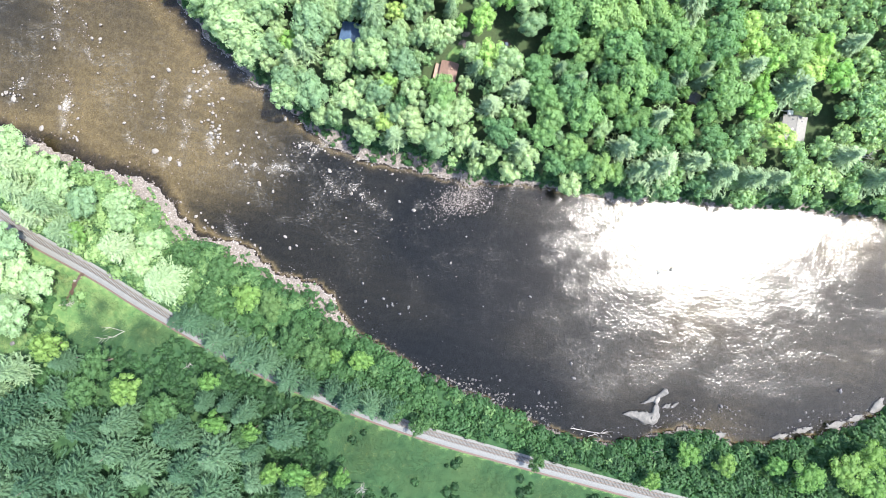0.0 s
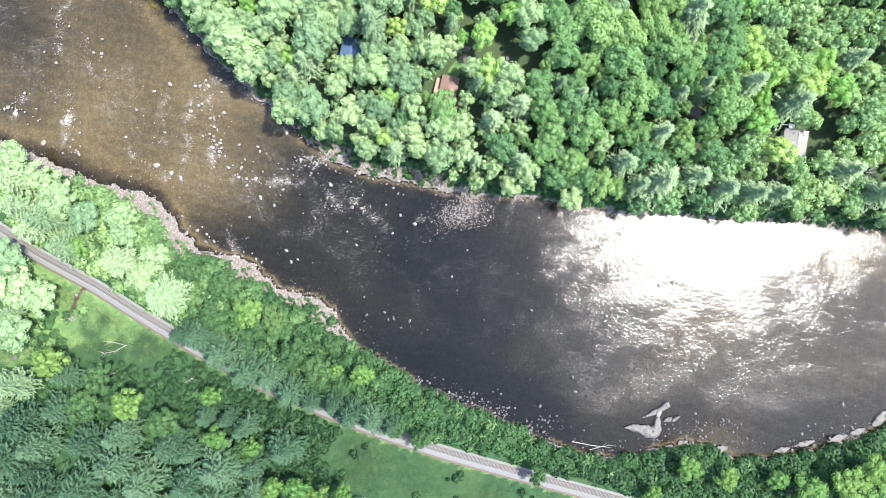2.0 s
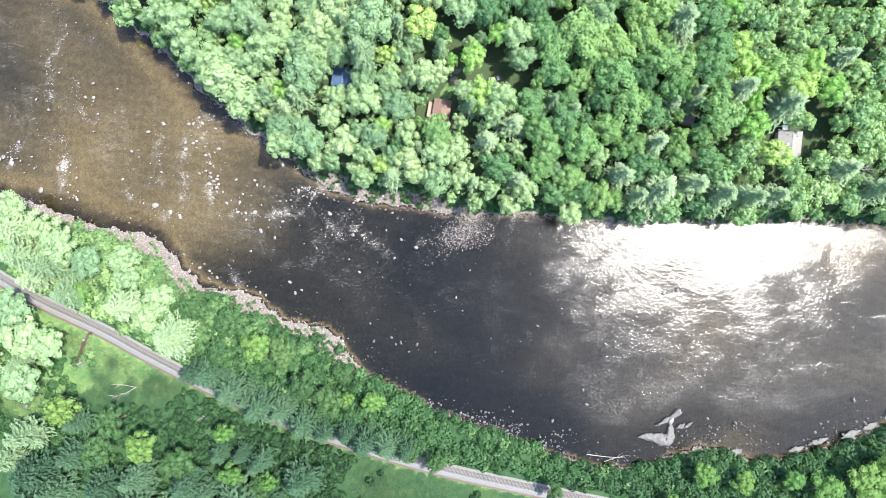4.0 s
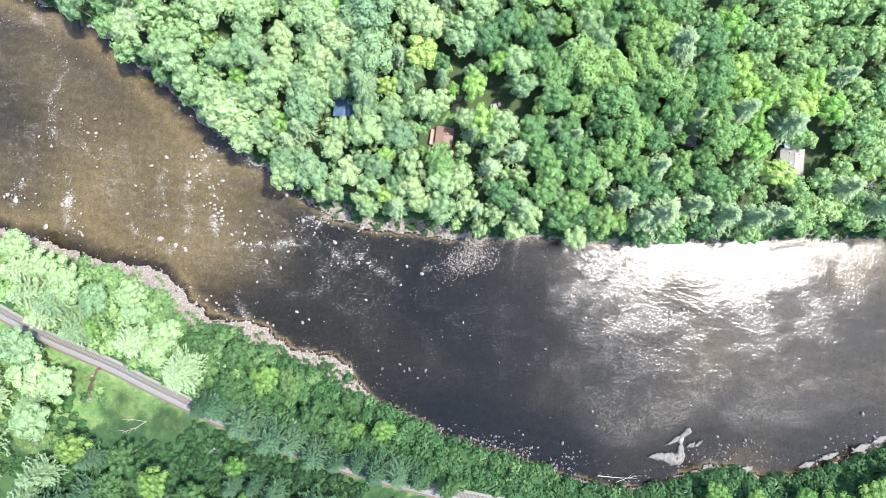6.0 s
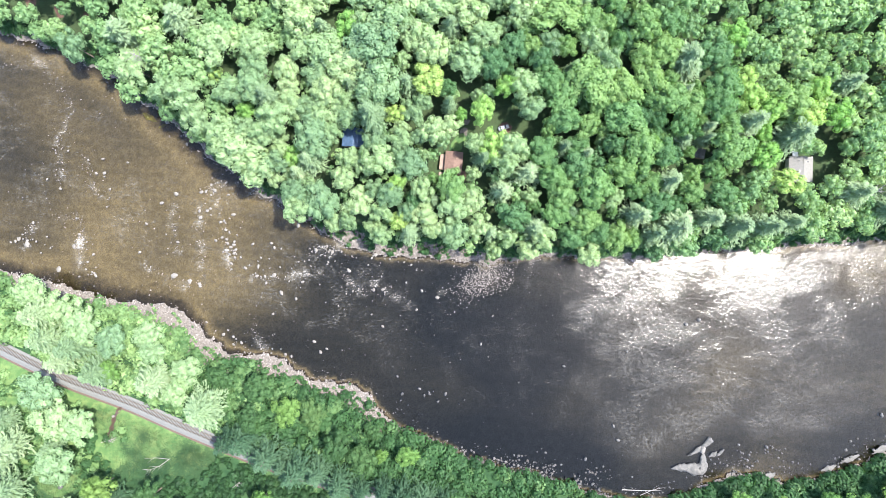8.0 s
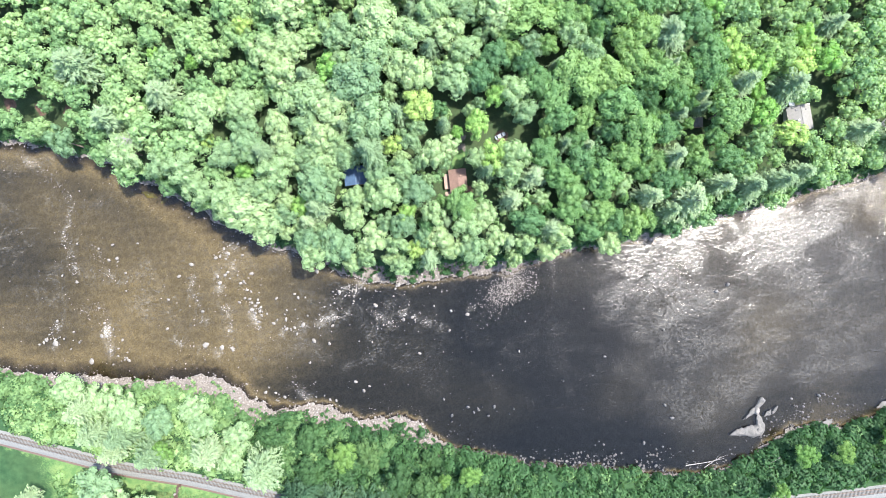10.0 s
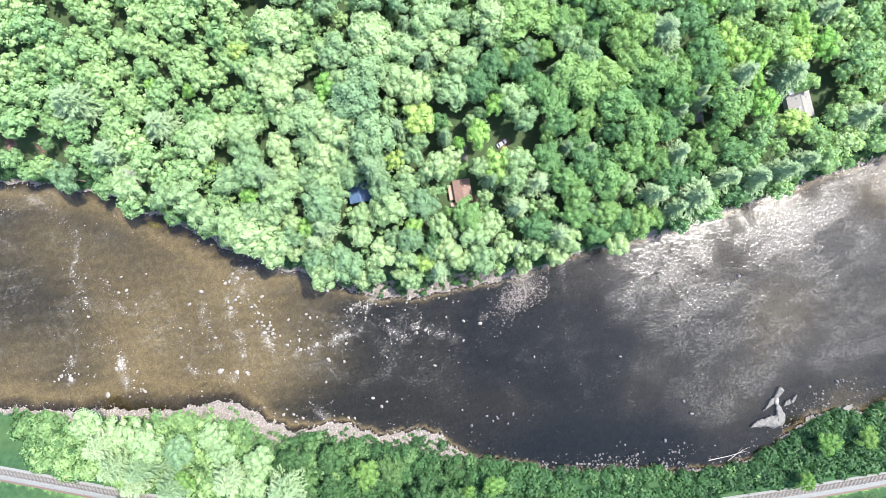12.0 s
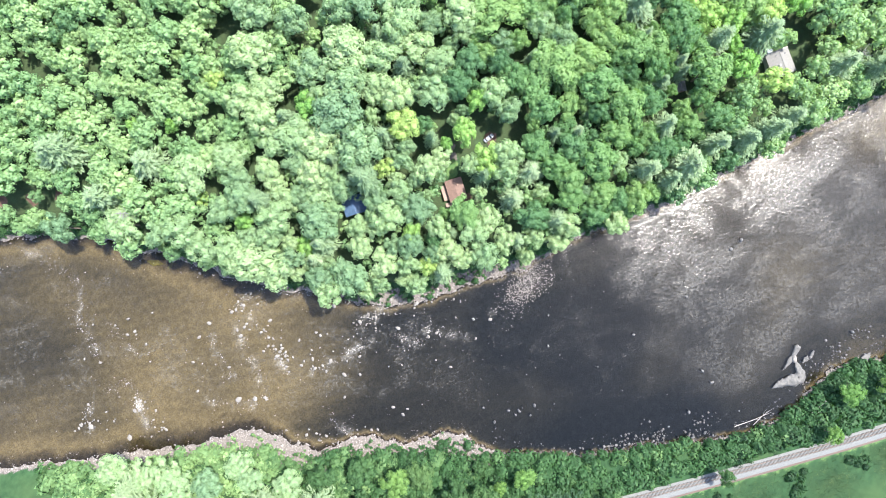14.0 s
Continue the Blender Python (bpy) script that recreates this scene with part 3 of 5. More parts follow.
BROAD_AT = [(-5, 139, 7.9), (10, 150, 6.8), (23, 141, 7.9), (1, 153, 5.7), (6, 130, 6.8), (28, 131, 4.5), (52, 122, 9.1), (37, 121, 3.6), (24, 117, 5.7), (34, 111, 5.7),
            (44, 105, 4.5), (64, 116, 5.7), (62, 93, 7.9), (74, 89, 6.8), (16, 108, 7.0), (2, 114, 5.7), (36, 96, 5.7), (51, 90, 6.4), (38, 87, 4.5), (28.5, 73, 5.4),
            (50, 80, 5.7), (59, 77, 5.0), (-12, 128, 6.8), (-20, 140, 6.8), (-21, 120, 8.6), (-21, 104, 7.9), (-33, 114, 6.8), (-2, 84, 5.0), (40, 70, 5.7), (53, 62, 5.7),
            (-37, 156, 7.9), (-40, 143, 6.4)]
BANK_AT = [(-143, 143, 5.6), (-119, 130, 6.1), (-107, 119, 6.5), (-97, 106, 6.1), (-87, 97, 6.1), (-75, 81, 6.1), (-62, 70, 5.5), (-51, 64, 6.5), (-23, 62, 4.7), (-42, 55, 3.3),
           (-33, 51, 3.4), (1, 53, 5.1), (11, 44, 4.7), (22, 38, 4.2), (36, 36, 5.1), (48, 34, 4.7), (60, 34, 4.7), (-28, 56, 4.5), (-8, 46, 4.2)]
SOUTH_AT = [(-160, 27, 7.1), (-148, 20, 5.7), (-134, 20, 5.7), (-132, 13, 4.7), (-162, 32, 6.2), (-171, 37, 5.7), (-180, 46, 5.7), (-120, 3, 5.7), (-125, -5, 5.2), (-106, -2, 4.7),
            (-92, -9, 5.2), (-97, -21, 4.7), (-71, -24, 5.2), (-62, -38, 5.7), (-52, -45, 5.2), (-47, -36, 3.8), (-177, -8, 8.1), (-167, -13, 6.2), (-178, -27, 7.1), (-181, 4, 7.1),
            (-142, -47, 5.2), (-149, -58, 6.2), (-116, -66, 6.2), (-83, -78, 4.3), (40, -92, 3.2), (-9, -75, 4.4), (-20, -71, 3.6)]
LIGHT_AT = [(29, 97, 4.6), (18, 89, 5.0), (21, 75, 5.5), (-29, 129, 5.0), (-55, 157, 4.1), (-93, 160, 2.6), (-80, 152, 2.9), (-86, 122, 2.9), (-60, 84, 4.1), (10, 89, 2.7),
            (-20, 66, 3.6), (-129, -57, 5.7), (-161, -39, 5.7), (-96, -55, 3.8), (-94, -72, 4.3), (-79, -76, 3.6), (-71, -93, 4.0), (-61, -94, 5.2), (-53, -98, 4.3), (-42, -96, 3.3)]
LIGHT_SOUTH_AT = [(-81, -21, 5.7), (-34, -48, 4.3), (-45, -46, 2.8), (-153, 8, 4.3), (155, -100, 6.6), (172, -97, 8.1), (181, -104, 7.1), (121, -95, 4.3), (143, -96, 4.3),
                  (105, -90, 4.6), (182, -91, 5.2), (89, -101, 3.4)]
PINE_AT = [(-123, 166, 8.6), (-120, 143, 7.7), (-96, 144, 6.8), (-53, 81, 5.7), (33, 40, 5.0), (106, 69, 3.6), (89, 50, 5.6), (123, 68, 6.0), (75, 39, 5.6), (90, 31, 7.4),
           (116, 28, 6.5), (128, 26, 5.6), (139, 26, 5.1), (164, 34, 6.5), (178, 25, 6.0), (-18, 46, 4.6), (15, 41, 3.7), (106, 65, 3.2), (82, 30, 5.1), (192, 24, 5.5)]
PINE_SOUTH_AT = [(-114, -14, 7.9), (-174, -64, 7.5), (-160, -60, 6.1), (-176, -78, 8.5), (-167, -74, 7.1), (-148, -74, 7.1), (-165, -93, 8.0), (-148, -91, 8.0), (-133, -70, 6.5), (-134, -81, 7.1),
                 (-113, -75, 7.1), (-124, -90, 8.0), (-106, -91, 8.5), (-92, -84, 8.0), (-95, -99, 8.0), (-137, -101, 7.5), (-114, -103, 7.1), (-179, -97, 7.1), (-78, -96, 6.1), (-80, -85, 5.6)]
PINE_TRACK_AT = [(-157, -46, 4.7), (-102, -28, 5.6), (-92.5, -36, 6.1), (-81, -43, 6.1), (-73, -46, 5.2), (-64, -52.5, 5.6), (-56, -57, 4.7), (-46, -58, 4.4), (-39, -61.5, 6.0), (-30, -64, 5.2), (-22, -67, 4.2), (-108, -27, 4.6), (-86, -40, 4.0),
                 (-165, 20, 6.1), (-175, 25, 6.1), (-170, 15, 5.2), (-157, 8, 5.6), (-176, 36, 6.1), (-132, 1, 6.1), (-102, -110, 8.0), (-160, -108, 8.0), (-130, -114, 8.0), (-190, -88, 8.0)]
# gaps between the crowns, where the ground lies in shade: x, y, radius
GAPS = BARE + LAWN + [(21, 86, 4), (27, 84.5, 5.5), (33, 84, 3.5), (6, 72, 6.5), (9, 81, 5), (12, 86, 3), (4, 70, 7), (150, 42.5, 5.5), (-165, 167, 6), (-153, 160, 6), (-141, 153, 5), (147, 47, 7.5), (157, 46, 5), (107, 60.5, 5.5), (8, 106, 4), (15, 99, 3.5), (60, 106, 2.5), (74, 101, 2.5), (88, 95, 2.5), (-3, 91, 2.5), (0, 138, 4), (-35, 136, 4), (-9, 162, 5), (-41, 172, 5), (105, 99, 4), (157, 60, 5)]

planted = [(-34.5, 87.5, 3.2), (4, 71.5, 6.5), (-1, 70, 3.5)]


def tree_at(models, x, y, radius, base=5.0, tall=1.0):
    planted.append((x, y, radius))
    models.plant(int(rng.integers(0, 90)), x, y, height(x, y) - 0.1, radius / base * rng.uniform(1.04, 1.2), tall * rng.uniform(0.9, 1.12), rng.uniform(0, 360), rng.uniform(0.9, 1.16))


# crowns downstream take the foliage with cloud shade in its colour
for x, y, radius in BROAD_AT + BANK_AT:
    tree_at(FOREST_SHADED if x + rng.normal() * 18 > 34 else BROAD, x, y, radius, tall=(5.6 / radius) ** 0.6)
# the bright palette paints sunlight upstream, the dark one cloud shade elsewhere
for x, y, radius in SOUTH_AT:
    tree_at(BROAD if x < -118 and y > -32 else BANK_SHADED, x, y, radius, tall=0.8 * (5 / radius) ** 0.6)
for x, y, radius in LIGHT_AT:
    tree_at(LIGHT if y > 0 else YOUNG_SHADED, x, y, radius, tall=(5.2 / radius) ** 0.6)
for x, y, radius in LIGHT_SOUTH_AT:
    tree_at(YOUNG_SHADED, x, y, radius, tall=0.75 * (5 / radius) ** 0.6)
for x, y, radius in PINE_AT:
    tree_at(PINE, x, y, radius * 1.02, 4.6, 1.0 * (5 / radius) ** 0.7)
# pale pine needles paint the sunlit upstream bank, dark needles the shaded rest
for x, y, radius in PINE_SOUTH_AT + [(x, y - 2.4 * (-112 < x < -20 and y > -70), radius) for x, y, radius in PINE_TRACK_AT]:
    tree_at(PINE if x < -112 and y > (-20 if x > -165 else -55) else HEMLOCK_SHADED, x, y, radius * 1.0, 4.6, 0.85 * (5 / radius) ** 0.7)


def scatter(count, allowed, sizes, overlap, seed):
    """Random places at which a crown of a random size fits among those that stand."""
    r = np.random.default_rng(seed)
    p = np.stack([r.uniform(-265, 265, count), r.uniform(-175, 290, count)], axis=1)
    p = p[allowed(p)]
    size = r.uniform(*sizes, size=len(p)) * r.choice([0.75, 1, 1, 1.15], size=len(p))
    out = []
    for (x, y), s in zip(p, size):
        ax = np.array(planted)
        if (np.hypot(ax[:, 0] - x, ax[:, 1] - y) > overlap * (ax[:, 2] + s)).all():
            planted.append((x, y, s))
            out.append((x, y, s))
    return out


def north_woods(p):
    h, d, north, gw, dt = survey(p)
    edge = np.where(p[:, 0] < -124, 268 + 1.65 * (p[:, 0] + 124), np.maximum(268 - 0.6 * (p[:, 0] + 124), 134))
    return north & (p[:, 1] < edge) & (np.abs(p[:, 0]) < 225) & (d > gw + 2.2) & (inside(p, GAPS, 1.0) < 0)


def south_woods(p):
    h, d, north, gw, dt = survey(p)
    beyond = (dt > 12) & (d > 25)
    lines = ((p[:, 0] < -60) & (p[:, 1] < -62)) | (p[:, 0] < -172) | (p[:, 0] > 185)
    lines &= (np.abs(p[:, 0]) < 215) & (p[:, 1] > -130)
    return ~north & beyond & lines & (inside(p, OPEN, 3.0) < 0)


woods = scatter(9000, north_woods, (4.6, 6.6), 0.66, 11)
woods += scatter(9000, north_woods, (3.0, 4.4), 0.64, 12)
small = scatter(9000, lambda p: north_woods(p) & (inside(p, GAPS, 2.5) < 0), (1.9, 2.8), 0.53, 14)
south = scatter(2500, south_woods, (4.2, 6.2), 0.62, 13)
order = sorted(woods, key=lambda w: abs(w[0]) / 200 + abs(w[1] - 70) / 110 - w[2] / 12)
near, rest = order[:205], order[205:]
for i, (x, y, s) in enumerate(near):
    kind = rng.uniform()
    if kind < 0.1 or (x > 95 and kind < 0.3):
        tree_at(PINE, x, y, s, 4.6, 1.0 * (5 / s) ** 0.6)
    elif kind < (0.72 if x > 118 else 0.15):
        # many yellow-green crowns past x 118 paint a sunlit stand
        tree_at(LIGHT, x, y, s, tall=(5.4 / s) ** 0.6)
    else:
        tree_at(FOREST_SHADED if x + rng.normal() * 22 > 32 else BROAD, x, y, s, tall=rng.uniform(0.9, 1.1) * (5.6 / s) ** 0.6)


def woods_tone(r, x, y):
    """Crown tone, with cloud shade painted as dips downstream and on the far upstream slope."""
    return np.clip(r.normal(0.7 - 0.4 * math.exp(-((x - 72) / 42) ** 2) - 0.65 * math.exp(-((x + 215) / 48) ** 2), 0.18), 0, 1)


def shrub_tone(r, x, y):
    """Scrub tone: cloud shade painted dark, sunlight painted pale on the upstream flat."""
    sunlit_flat = math.exp(-((x + 180) / 60) ** 2 - ((y - 4) / 56) ** 2)
    track = np.interp(x, TRACK[:, 0], TRACK[:, 1])
    return np.clip(r.normal((0.42 if x < 40 else 0.34) if y > track else 0.1, 0.12) + sunlit_flat * r.uniform(0.35, 0.95), 0, 1)


def joined_woods(name, places, crowns, material, label, category, tall=1.0, base=5.0, tone_of=woods_tone):
    """Many crowns in one mesh, for woods that nobody could count."""
    verts, quads, tris, tone, n = [], [], [], [], 0
    r = np.random.default_rng(5)
    for x, y, s in places:
        v, f, cf = crowns[r.integers(0, len(crowns))]
        w, k = r.uniform(0, 6.28), s / base
        c, q = math.cos(w), math.sin(w)
        up = k * tall * (5.5 / s) ** 0.5
        verts.append(np.stack([(v[:, 0] * c - v[:, 1] * q) * k + x, (v[:, 0] * q + v[:, 1] * c) * k + y, v[:, 2] * up + height(x, y)], axis=1))
        quads.append(f + n), tris.append(cf + n)
        tone.append(np.full(len(v), tone_of(r, x, y)))
        n += len(v)
    me = mesh_of(name, np.concatenate(verts), [np.concatenate(quads), np.concatenate(tris)], material, [("tone", np.concatenate(tone))])
    return tagged(new(name, me), label, category, kind="stuff")


joined_woods("far_woods", rest, [broad_crown(140 + k, radius=5.6, lobes=18, cards=42, size=0.3) for k in range(5)], LEAF_WOODS,
             "dense green deciduous forest on the valley sides", "forest")
joined_woods("forest_saplings", small, [broad_crown(150 + k, radius=5.6, lobes=8, cards=17, size=0.55) for k in range(4)], LEAF_WOODS, "young green trees filling the gaps of the forest", "forest", 1.0)
# same split: pale needles as if sunlit far upstream, cloud-shaded tone beyond
for x, y, s in south:
    tree_at(PINE if x < -165 and y > -60 else HEMLOCK_SHADED, x, y, s, 4.6, 0.85 * (5 / s) ** 0.6)


# ---- shrubs, brush and grass ----
def shrub_crown(seed, cards=112, size=0.165):
    r = np.random.default_rng(seed)
    q = unit(r.normal(size=(cards * 2, 3)))
    q = q[q[:, 2] > -0.1][:cards]
    bumps = 1 + 0.22 * np.sin(q[:, 0] * 5 + seed) * np.sin(q[:, 1] * 5 + 1) + r.normal(size=len(q)) * 0.08
    v, f = leaf_cards(r, q * bumps[:, None], q, size, 0.27)
    o = np.array([(0.7, 0, 0.1), (-0.7, 0, 0.1), (0, 0.7, 0.1), (0, -0.7, 0.1), (0, 0, 0.72)])
    return np.concatenate([v, o]), f, np.array([(0, 2, 4), (2, 1, 4), (1, 3, 4), (3, 0, 4)]) + len(v)


def places(count, allowed, seed, sizes, line, low, high):
    """Random places beside a line of the plan, from low to high metres north of it."""
    r = np.random.default_rng(seed)
    x = r.uniform(-215, 215, count)
    p = np.stack([x, np.interp(x, line[:, 0], line[:, 1]) + r.uniform(low, high, count)], axis=1)
    p = p[allowed(p)]
    return [(x, y, s) for (x, y), s in zip(p, r.uniform(*sizes, size=len(p)))]


def belt(p):
    h, d, north, gw, dt = survey(p)
    return ~north & (d > gw * (0.72 + 0.3 * waves(p, 11, 62)) + 0.5) & (dt > 4.2) & (d < 60) & (np.interp(p[:, 0], TRACK[:, 0], TRACK[:, 1]) < p[:, 1])


def brush(p):
    h, d, north, gw, dt = survey(p)
    return ~north & (dt > 7.5) & (np.abs(p[:, 0]) < 205) & (p[:, 1] > -125) & (p[:, 1] < 30) & (np.interp(p[:, 0], TRACK[:, 0], TRACK[:, 1]) > p[:, 1]) & (inside(p, OPEN, 0.5) < 0) & (p[:, 0] < 140)


def thicket(p):
    h, d, north, gw, dt = survey(p)
    return ~north & (dt > 5.6) & (p[:, 0] > -124) & (p[:, 0] < -48) & (inside(p, OPEN, 0.0) < 0) & (waves(p, 9, 61) > -0.75)


def fringe(p):
    h, d, north, gw, dt = survey(p)
    return north & (d > gw * (0.55 + 0.5 * waves(p, 10, 63)) + 0.6) & (d < gw + 7)


def shingle(p):
    """Plants that find a hold on the gravel: thick at its upper edge, few by the water."""
    h, d, north, gw, dt = survey(p)
    return (d > 0.8) & (d < gw + 1.5) & (dt > 4.5) & (d / np.maximum(gw, 0.5) + 0.45 * waves(p, 5, 64) > 0.6) & (gw > 1.0)


SHRUBS = [shrub_crown(300 + k) for k in range(6)]
joined_woods("riverside_shrubs", places(3600, belt, 21, (1.6, 3.1), SOUTH, -50, 0), SHRUBS, LEAF_SHRUB, "dense green shrubs along the river bank, tinted for cloud shade and sun", "shrubs", 0.75, 1.0, shrub_tone)
joined_woods("meadow_brush", places(3300, brush, 22, (1.0, 2.3), TRACK, -75, -6), SHRUBS, LEAF_SHRUB, "low dark green brush beside the railway meadow", "shrubs", 0.6, 1.0, shrub_tone)
joined_woods("low_thicket", places(6500, thicket, 24, (0.6, 1.25), TRACK, -34, -5) + [(-39, -84, 1.9), (-34, -81, 1.4), (-54, -80, 2.0), (-44, -92, 1.6), (-12, -103, 1.7), (2, -96, 0.9)],
             [shrub_crown(320 + k, 62, 0.24) for k in range(4)], LEAF_SHRUB, "low dense green thicket covering the slope below the railway", "shrubs", 0.55, 1.0, shrub_tone)
tufts = places(9000, shingle, 25, (0.3, 0.75), SOUTH, -16, 1) + places(2500, shingle, 26, (0.3, 0.7), NORTH, 0, 10)
joined_woods("shingle_plants", tufts, [shrub_crown(340 + k, 26, 0.36) for k in range(4)], LEAF_SHRUB, "low green weeds growing through the river gravel", "weeds", 0.5, 1.0, shrub_tone)
joined_woods("bank_undergrowth", places(800, fringe, 23, (0.9, 1.8), NORTH, 0, 12), SHRUBS, LEAF_SHRUB, "green undergrowth at the foot of the forest trees", "shrubs", 0.6, 1.0, shrub_tone)


def meadow(p):
    h, d, north, gw, dt = survey(p)
    return ~north & (dt > 5.0) & (d > gw + 2) & (inside(p, OPEN, 5.0) > 0)


r = np.random.default_rng(31)
tufts = np.concatenate([np.array([x, y]) + r.normal(size=(4200, 2)) * rad * 0.6 for x, y, rad in OPEN])
tufts = tufts[meadow(tufts)]
z = survey(tufts[:, :2])[0]
n = len(tufts)
lean = r.normal(size=(n, 3)) * 0.6 + (0, 0, 1)
v, f = leaf_cards(r, np.column_stack([tufts[:, :2], z + 0.06]), lean, 0.16, 0.35)
tone = np.repeat(np.clip(0.34 + 0.4 * sunlit_and_strip(tufts, survey(tufts)[4]) + 0.2 * waves(tufts[:, :2], 12, 9) + 0.22 * waves(tufts[:, :2], 4.5, 10) + r.normal(size=n) * 0.14, 0, 1), 3)
tagged(new("meadow_grass", mesh_of("meadow_grass", v, f, LEAF_GRASS, [("tone", tone)])), "rough green meadow grass with paler tufts", "grass", kind="stuff")

# ---- railway ----
railway = tagged(new("railway_track"), "single railway track on pale grey ballast through the meadow", "railway")
STEP = 0.6
line = smoothed(TRACK[(TRACK[:, 0] > -300) & (TRACK[:, 0] < 260)], STEP)
ahead = unit(np.gradient(line, axis=0))
side = np.column_stack([-ahead[:, 1], ahead[:, 0]])
TOP = 2.6 + 0.42


def swept(profile, sparse=1):
    """A profile of (sideways, height), swept along the track."""
    c, s = line[::sparse], side[::sparse]
    k = len(profile)
    v = np.concatenate([np.column_stack([c + s * a, np.full(len(c), b)])[:, None] for a, b in profile], axis=1).reshape(-1, 3)
    i = (np.arange(len(c) - 1)[:, None] * k + np.arange(k - 1)[None]).ravel()
    return v, np.stack([i, i + 1, i + 1 + k, i + k], axis=1)


part("ballast", mesh_of("ballast", *swept([(-3.9, 2.35), (-3.3, 2.8), (-1.7, TOP), (-0.2, TOP + 0.03), (1.6, TOP), (2.0, 2.8), (2.5, 2.35)], 2), BALLAST), BALLAST, railway, "pale grey crushed stone ballast")
VERGE = plain("rusty_soil", (0.035, 0.022, 0.017), (0.075, 0.048, 0.038), 1.6, bump=0.6)
part("verge", mesh_of("verge", *swept([(-4.6, 2.5), (-4.3, 2.67), (-3.7, 2.72), (-3.4, 2.5)], 2), VERGE), VERGE, railway, "strip of rust-brown soil")
for a in (-0.76, 0.76):
    rail = [(a - 0.07, TOP + 0.1), (a - 0.035, TOP + 0.24), (a + 0.035, TOP + 0.24), (a + 0.07, TOP + 0.1)]
    part("rail", mesh_of("rail", *swept(rail, 2), RAIL_STEEL), RAIL_STEEL, railway, "rusty steel rail")

# ---- stones ----
ICO_V = unit(np.array([(a, b, 0) for a in (-1, 1) for b in (-1.618, 1.618)] + [(0, a, b) for a in (-1, 1) for b in (-1.618, 1.618)] + [(b, 0, a) for a in (-1, 1) for b in (-1.618, 1.618)]))


def hull_faces(v):
    """The 20 faces of the icosahedron, turned outwards."""
    edge = min(np.linalg.norm(v[0] - w) for w in v[1:]) * 1.01
    near_to = np.linalg.norm(v[:, None] - v[None], axis=2) < edge
    out = []
    for a in range(12):
        for b in range(a + 1, 12):
            for c in range(b + 1, 12):
                if near_to[a, b] and near_to[b, c] and near_to[a, c]:
                    flip = np.dot(np.cross(v[b] - v[a], v[c] - v[a]), v[a]) < 0
                    out.append((a, c, b) if flip else (a, b, c))
    return np.array(out)


ICO_F = hull_faces(ICO_V)


def rock_mesh(seed, material, rounds=2):
    """A worn boulder, about 1 m in radius."""
    bm = bmesh.new()
    bmesh.ops.create_icosphere(bm, subdivisions=rounds + 1, radius=1.0)
    off = Vector((seed * 7.1, seed * 3.3, 0))
    for v in bm.verts:
        p = v.co.copy()
        k = 1 + 0.35 * noise.noise(p * 0.9 + off) + 0.16 * noise.noise(p * 2.3 + off)
        v.co = Vector((p.x * 1.1, p.y * 0.85, p.z * 0.9)) * k
        if v.co.z > 0.62:
            v.co.z = 0.62 + (v.co.z - 0.62) * 0.4
    me = bpy.data.meshes.new("boulder")
    bm.to_mesh(me)
    bm.free()
    me.materials.append(material)
    me.polygons.foreach_set("use_smooth", np.ones(len(me.polygons), dtype=bool))
    return me


ROCKS = [rock_mesh(k + 1, BOULDER) for k in range(7)]
SHADED_ROCKS = [rock_mesh(k + 11, SHADED_ROCK) for k in range(5)]
boulder_count = 0


def boulder(x, y, radius, above=0.45):
    global boulder_count
    bed = height(x, y)
    top = max(bed, 0) + above * radius
    base = bed - 0.15
    # boulders downstream and south take the cloud-shaded stone colour
    shade_toned = x > 20 or y < -15
    kinds = SHADED_ROCKS if shade_toned else ROCKS
    ob = new("boulder", kinds[boulder_count % len(kinds)])
    boulder_count += 1
    up = max((top - base) / 1.5, radius * 0.5)
    ob.matrix_basis = pose(x, y, top - 0.66 * up, 0, 0, rng.uniform(0, 360)) @ Matrix.Diagonal((radius, radius, up, 1))
    return tagged(ob, ("granite boulder in the deep river, greyed for cloud shade" if shade_toned else "pale rounded granite boulder in the river") if bed < 0 else "pale rounded granite boulder on the river shore", "boulder", "river boulders")


# boulders that stand out, reach by reach down the river: x, y, radius
UPPER_REACH = [(-186, 67, 1.4), (-189, 70, 0.8), (-191, 69, 0.8), (-193, 69, 0.6), (-177, 69, 0.6), (-182, 76, 0.8), (-166, 63, 1.0), (-163, 68, 0.6), (-163, 75, 0.6), (-162, 63, 0.6), (-168, 89, 0.8), (-162, 105, 0.6),
               (-137, 96, 0.6), (-125, 76, 0.9), (-118, 79, 1.1), (-133, 68, 0.8), (-138, 56, 0.8), (-149, 78, 0.5), (-117, 111, 1.1), (-110, 100, 0.8), (-173, 94, 0.6), (-174, 54, 1.4), (-124.5, 43.5, 1.5), (-118, 40, 1.1)]
RAPID = [(-107, 78, 1.0), (-105, 78, 0.8), (-101, 78, 1.0), (-109, 70, 0.8), (-109, 67, 1.0), (-99, 64, 0.8), (-99, 60, 0.8), (-101, 57, 0.8), (-104, 56, 0.8), (-99, 54, 0.8), (-100, 51, 1.0), (-99, 49, 0.8), (-99, 45, 0.8),
         (-88, 52, 0.8), (-80, 51, 0.8), (-79, 49, 0.8), (-76, 48, 0.6), (-67, 57, 1.0), (-61, 45, 1.1), (-54, 43, 1.0), (-48, 34, 1.2), (-38.4, 23.5, 1.0)]
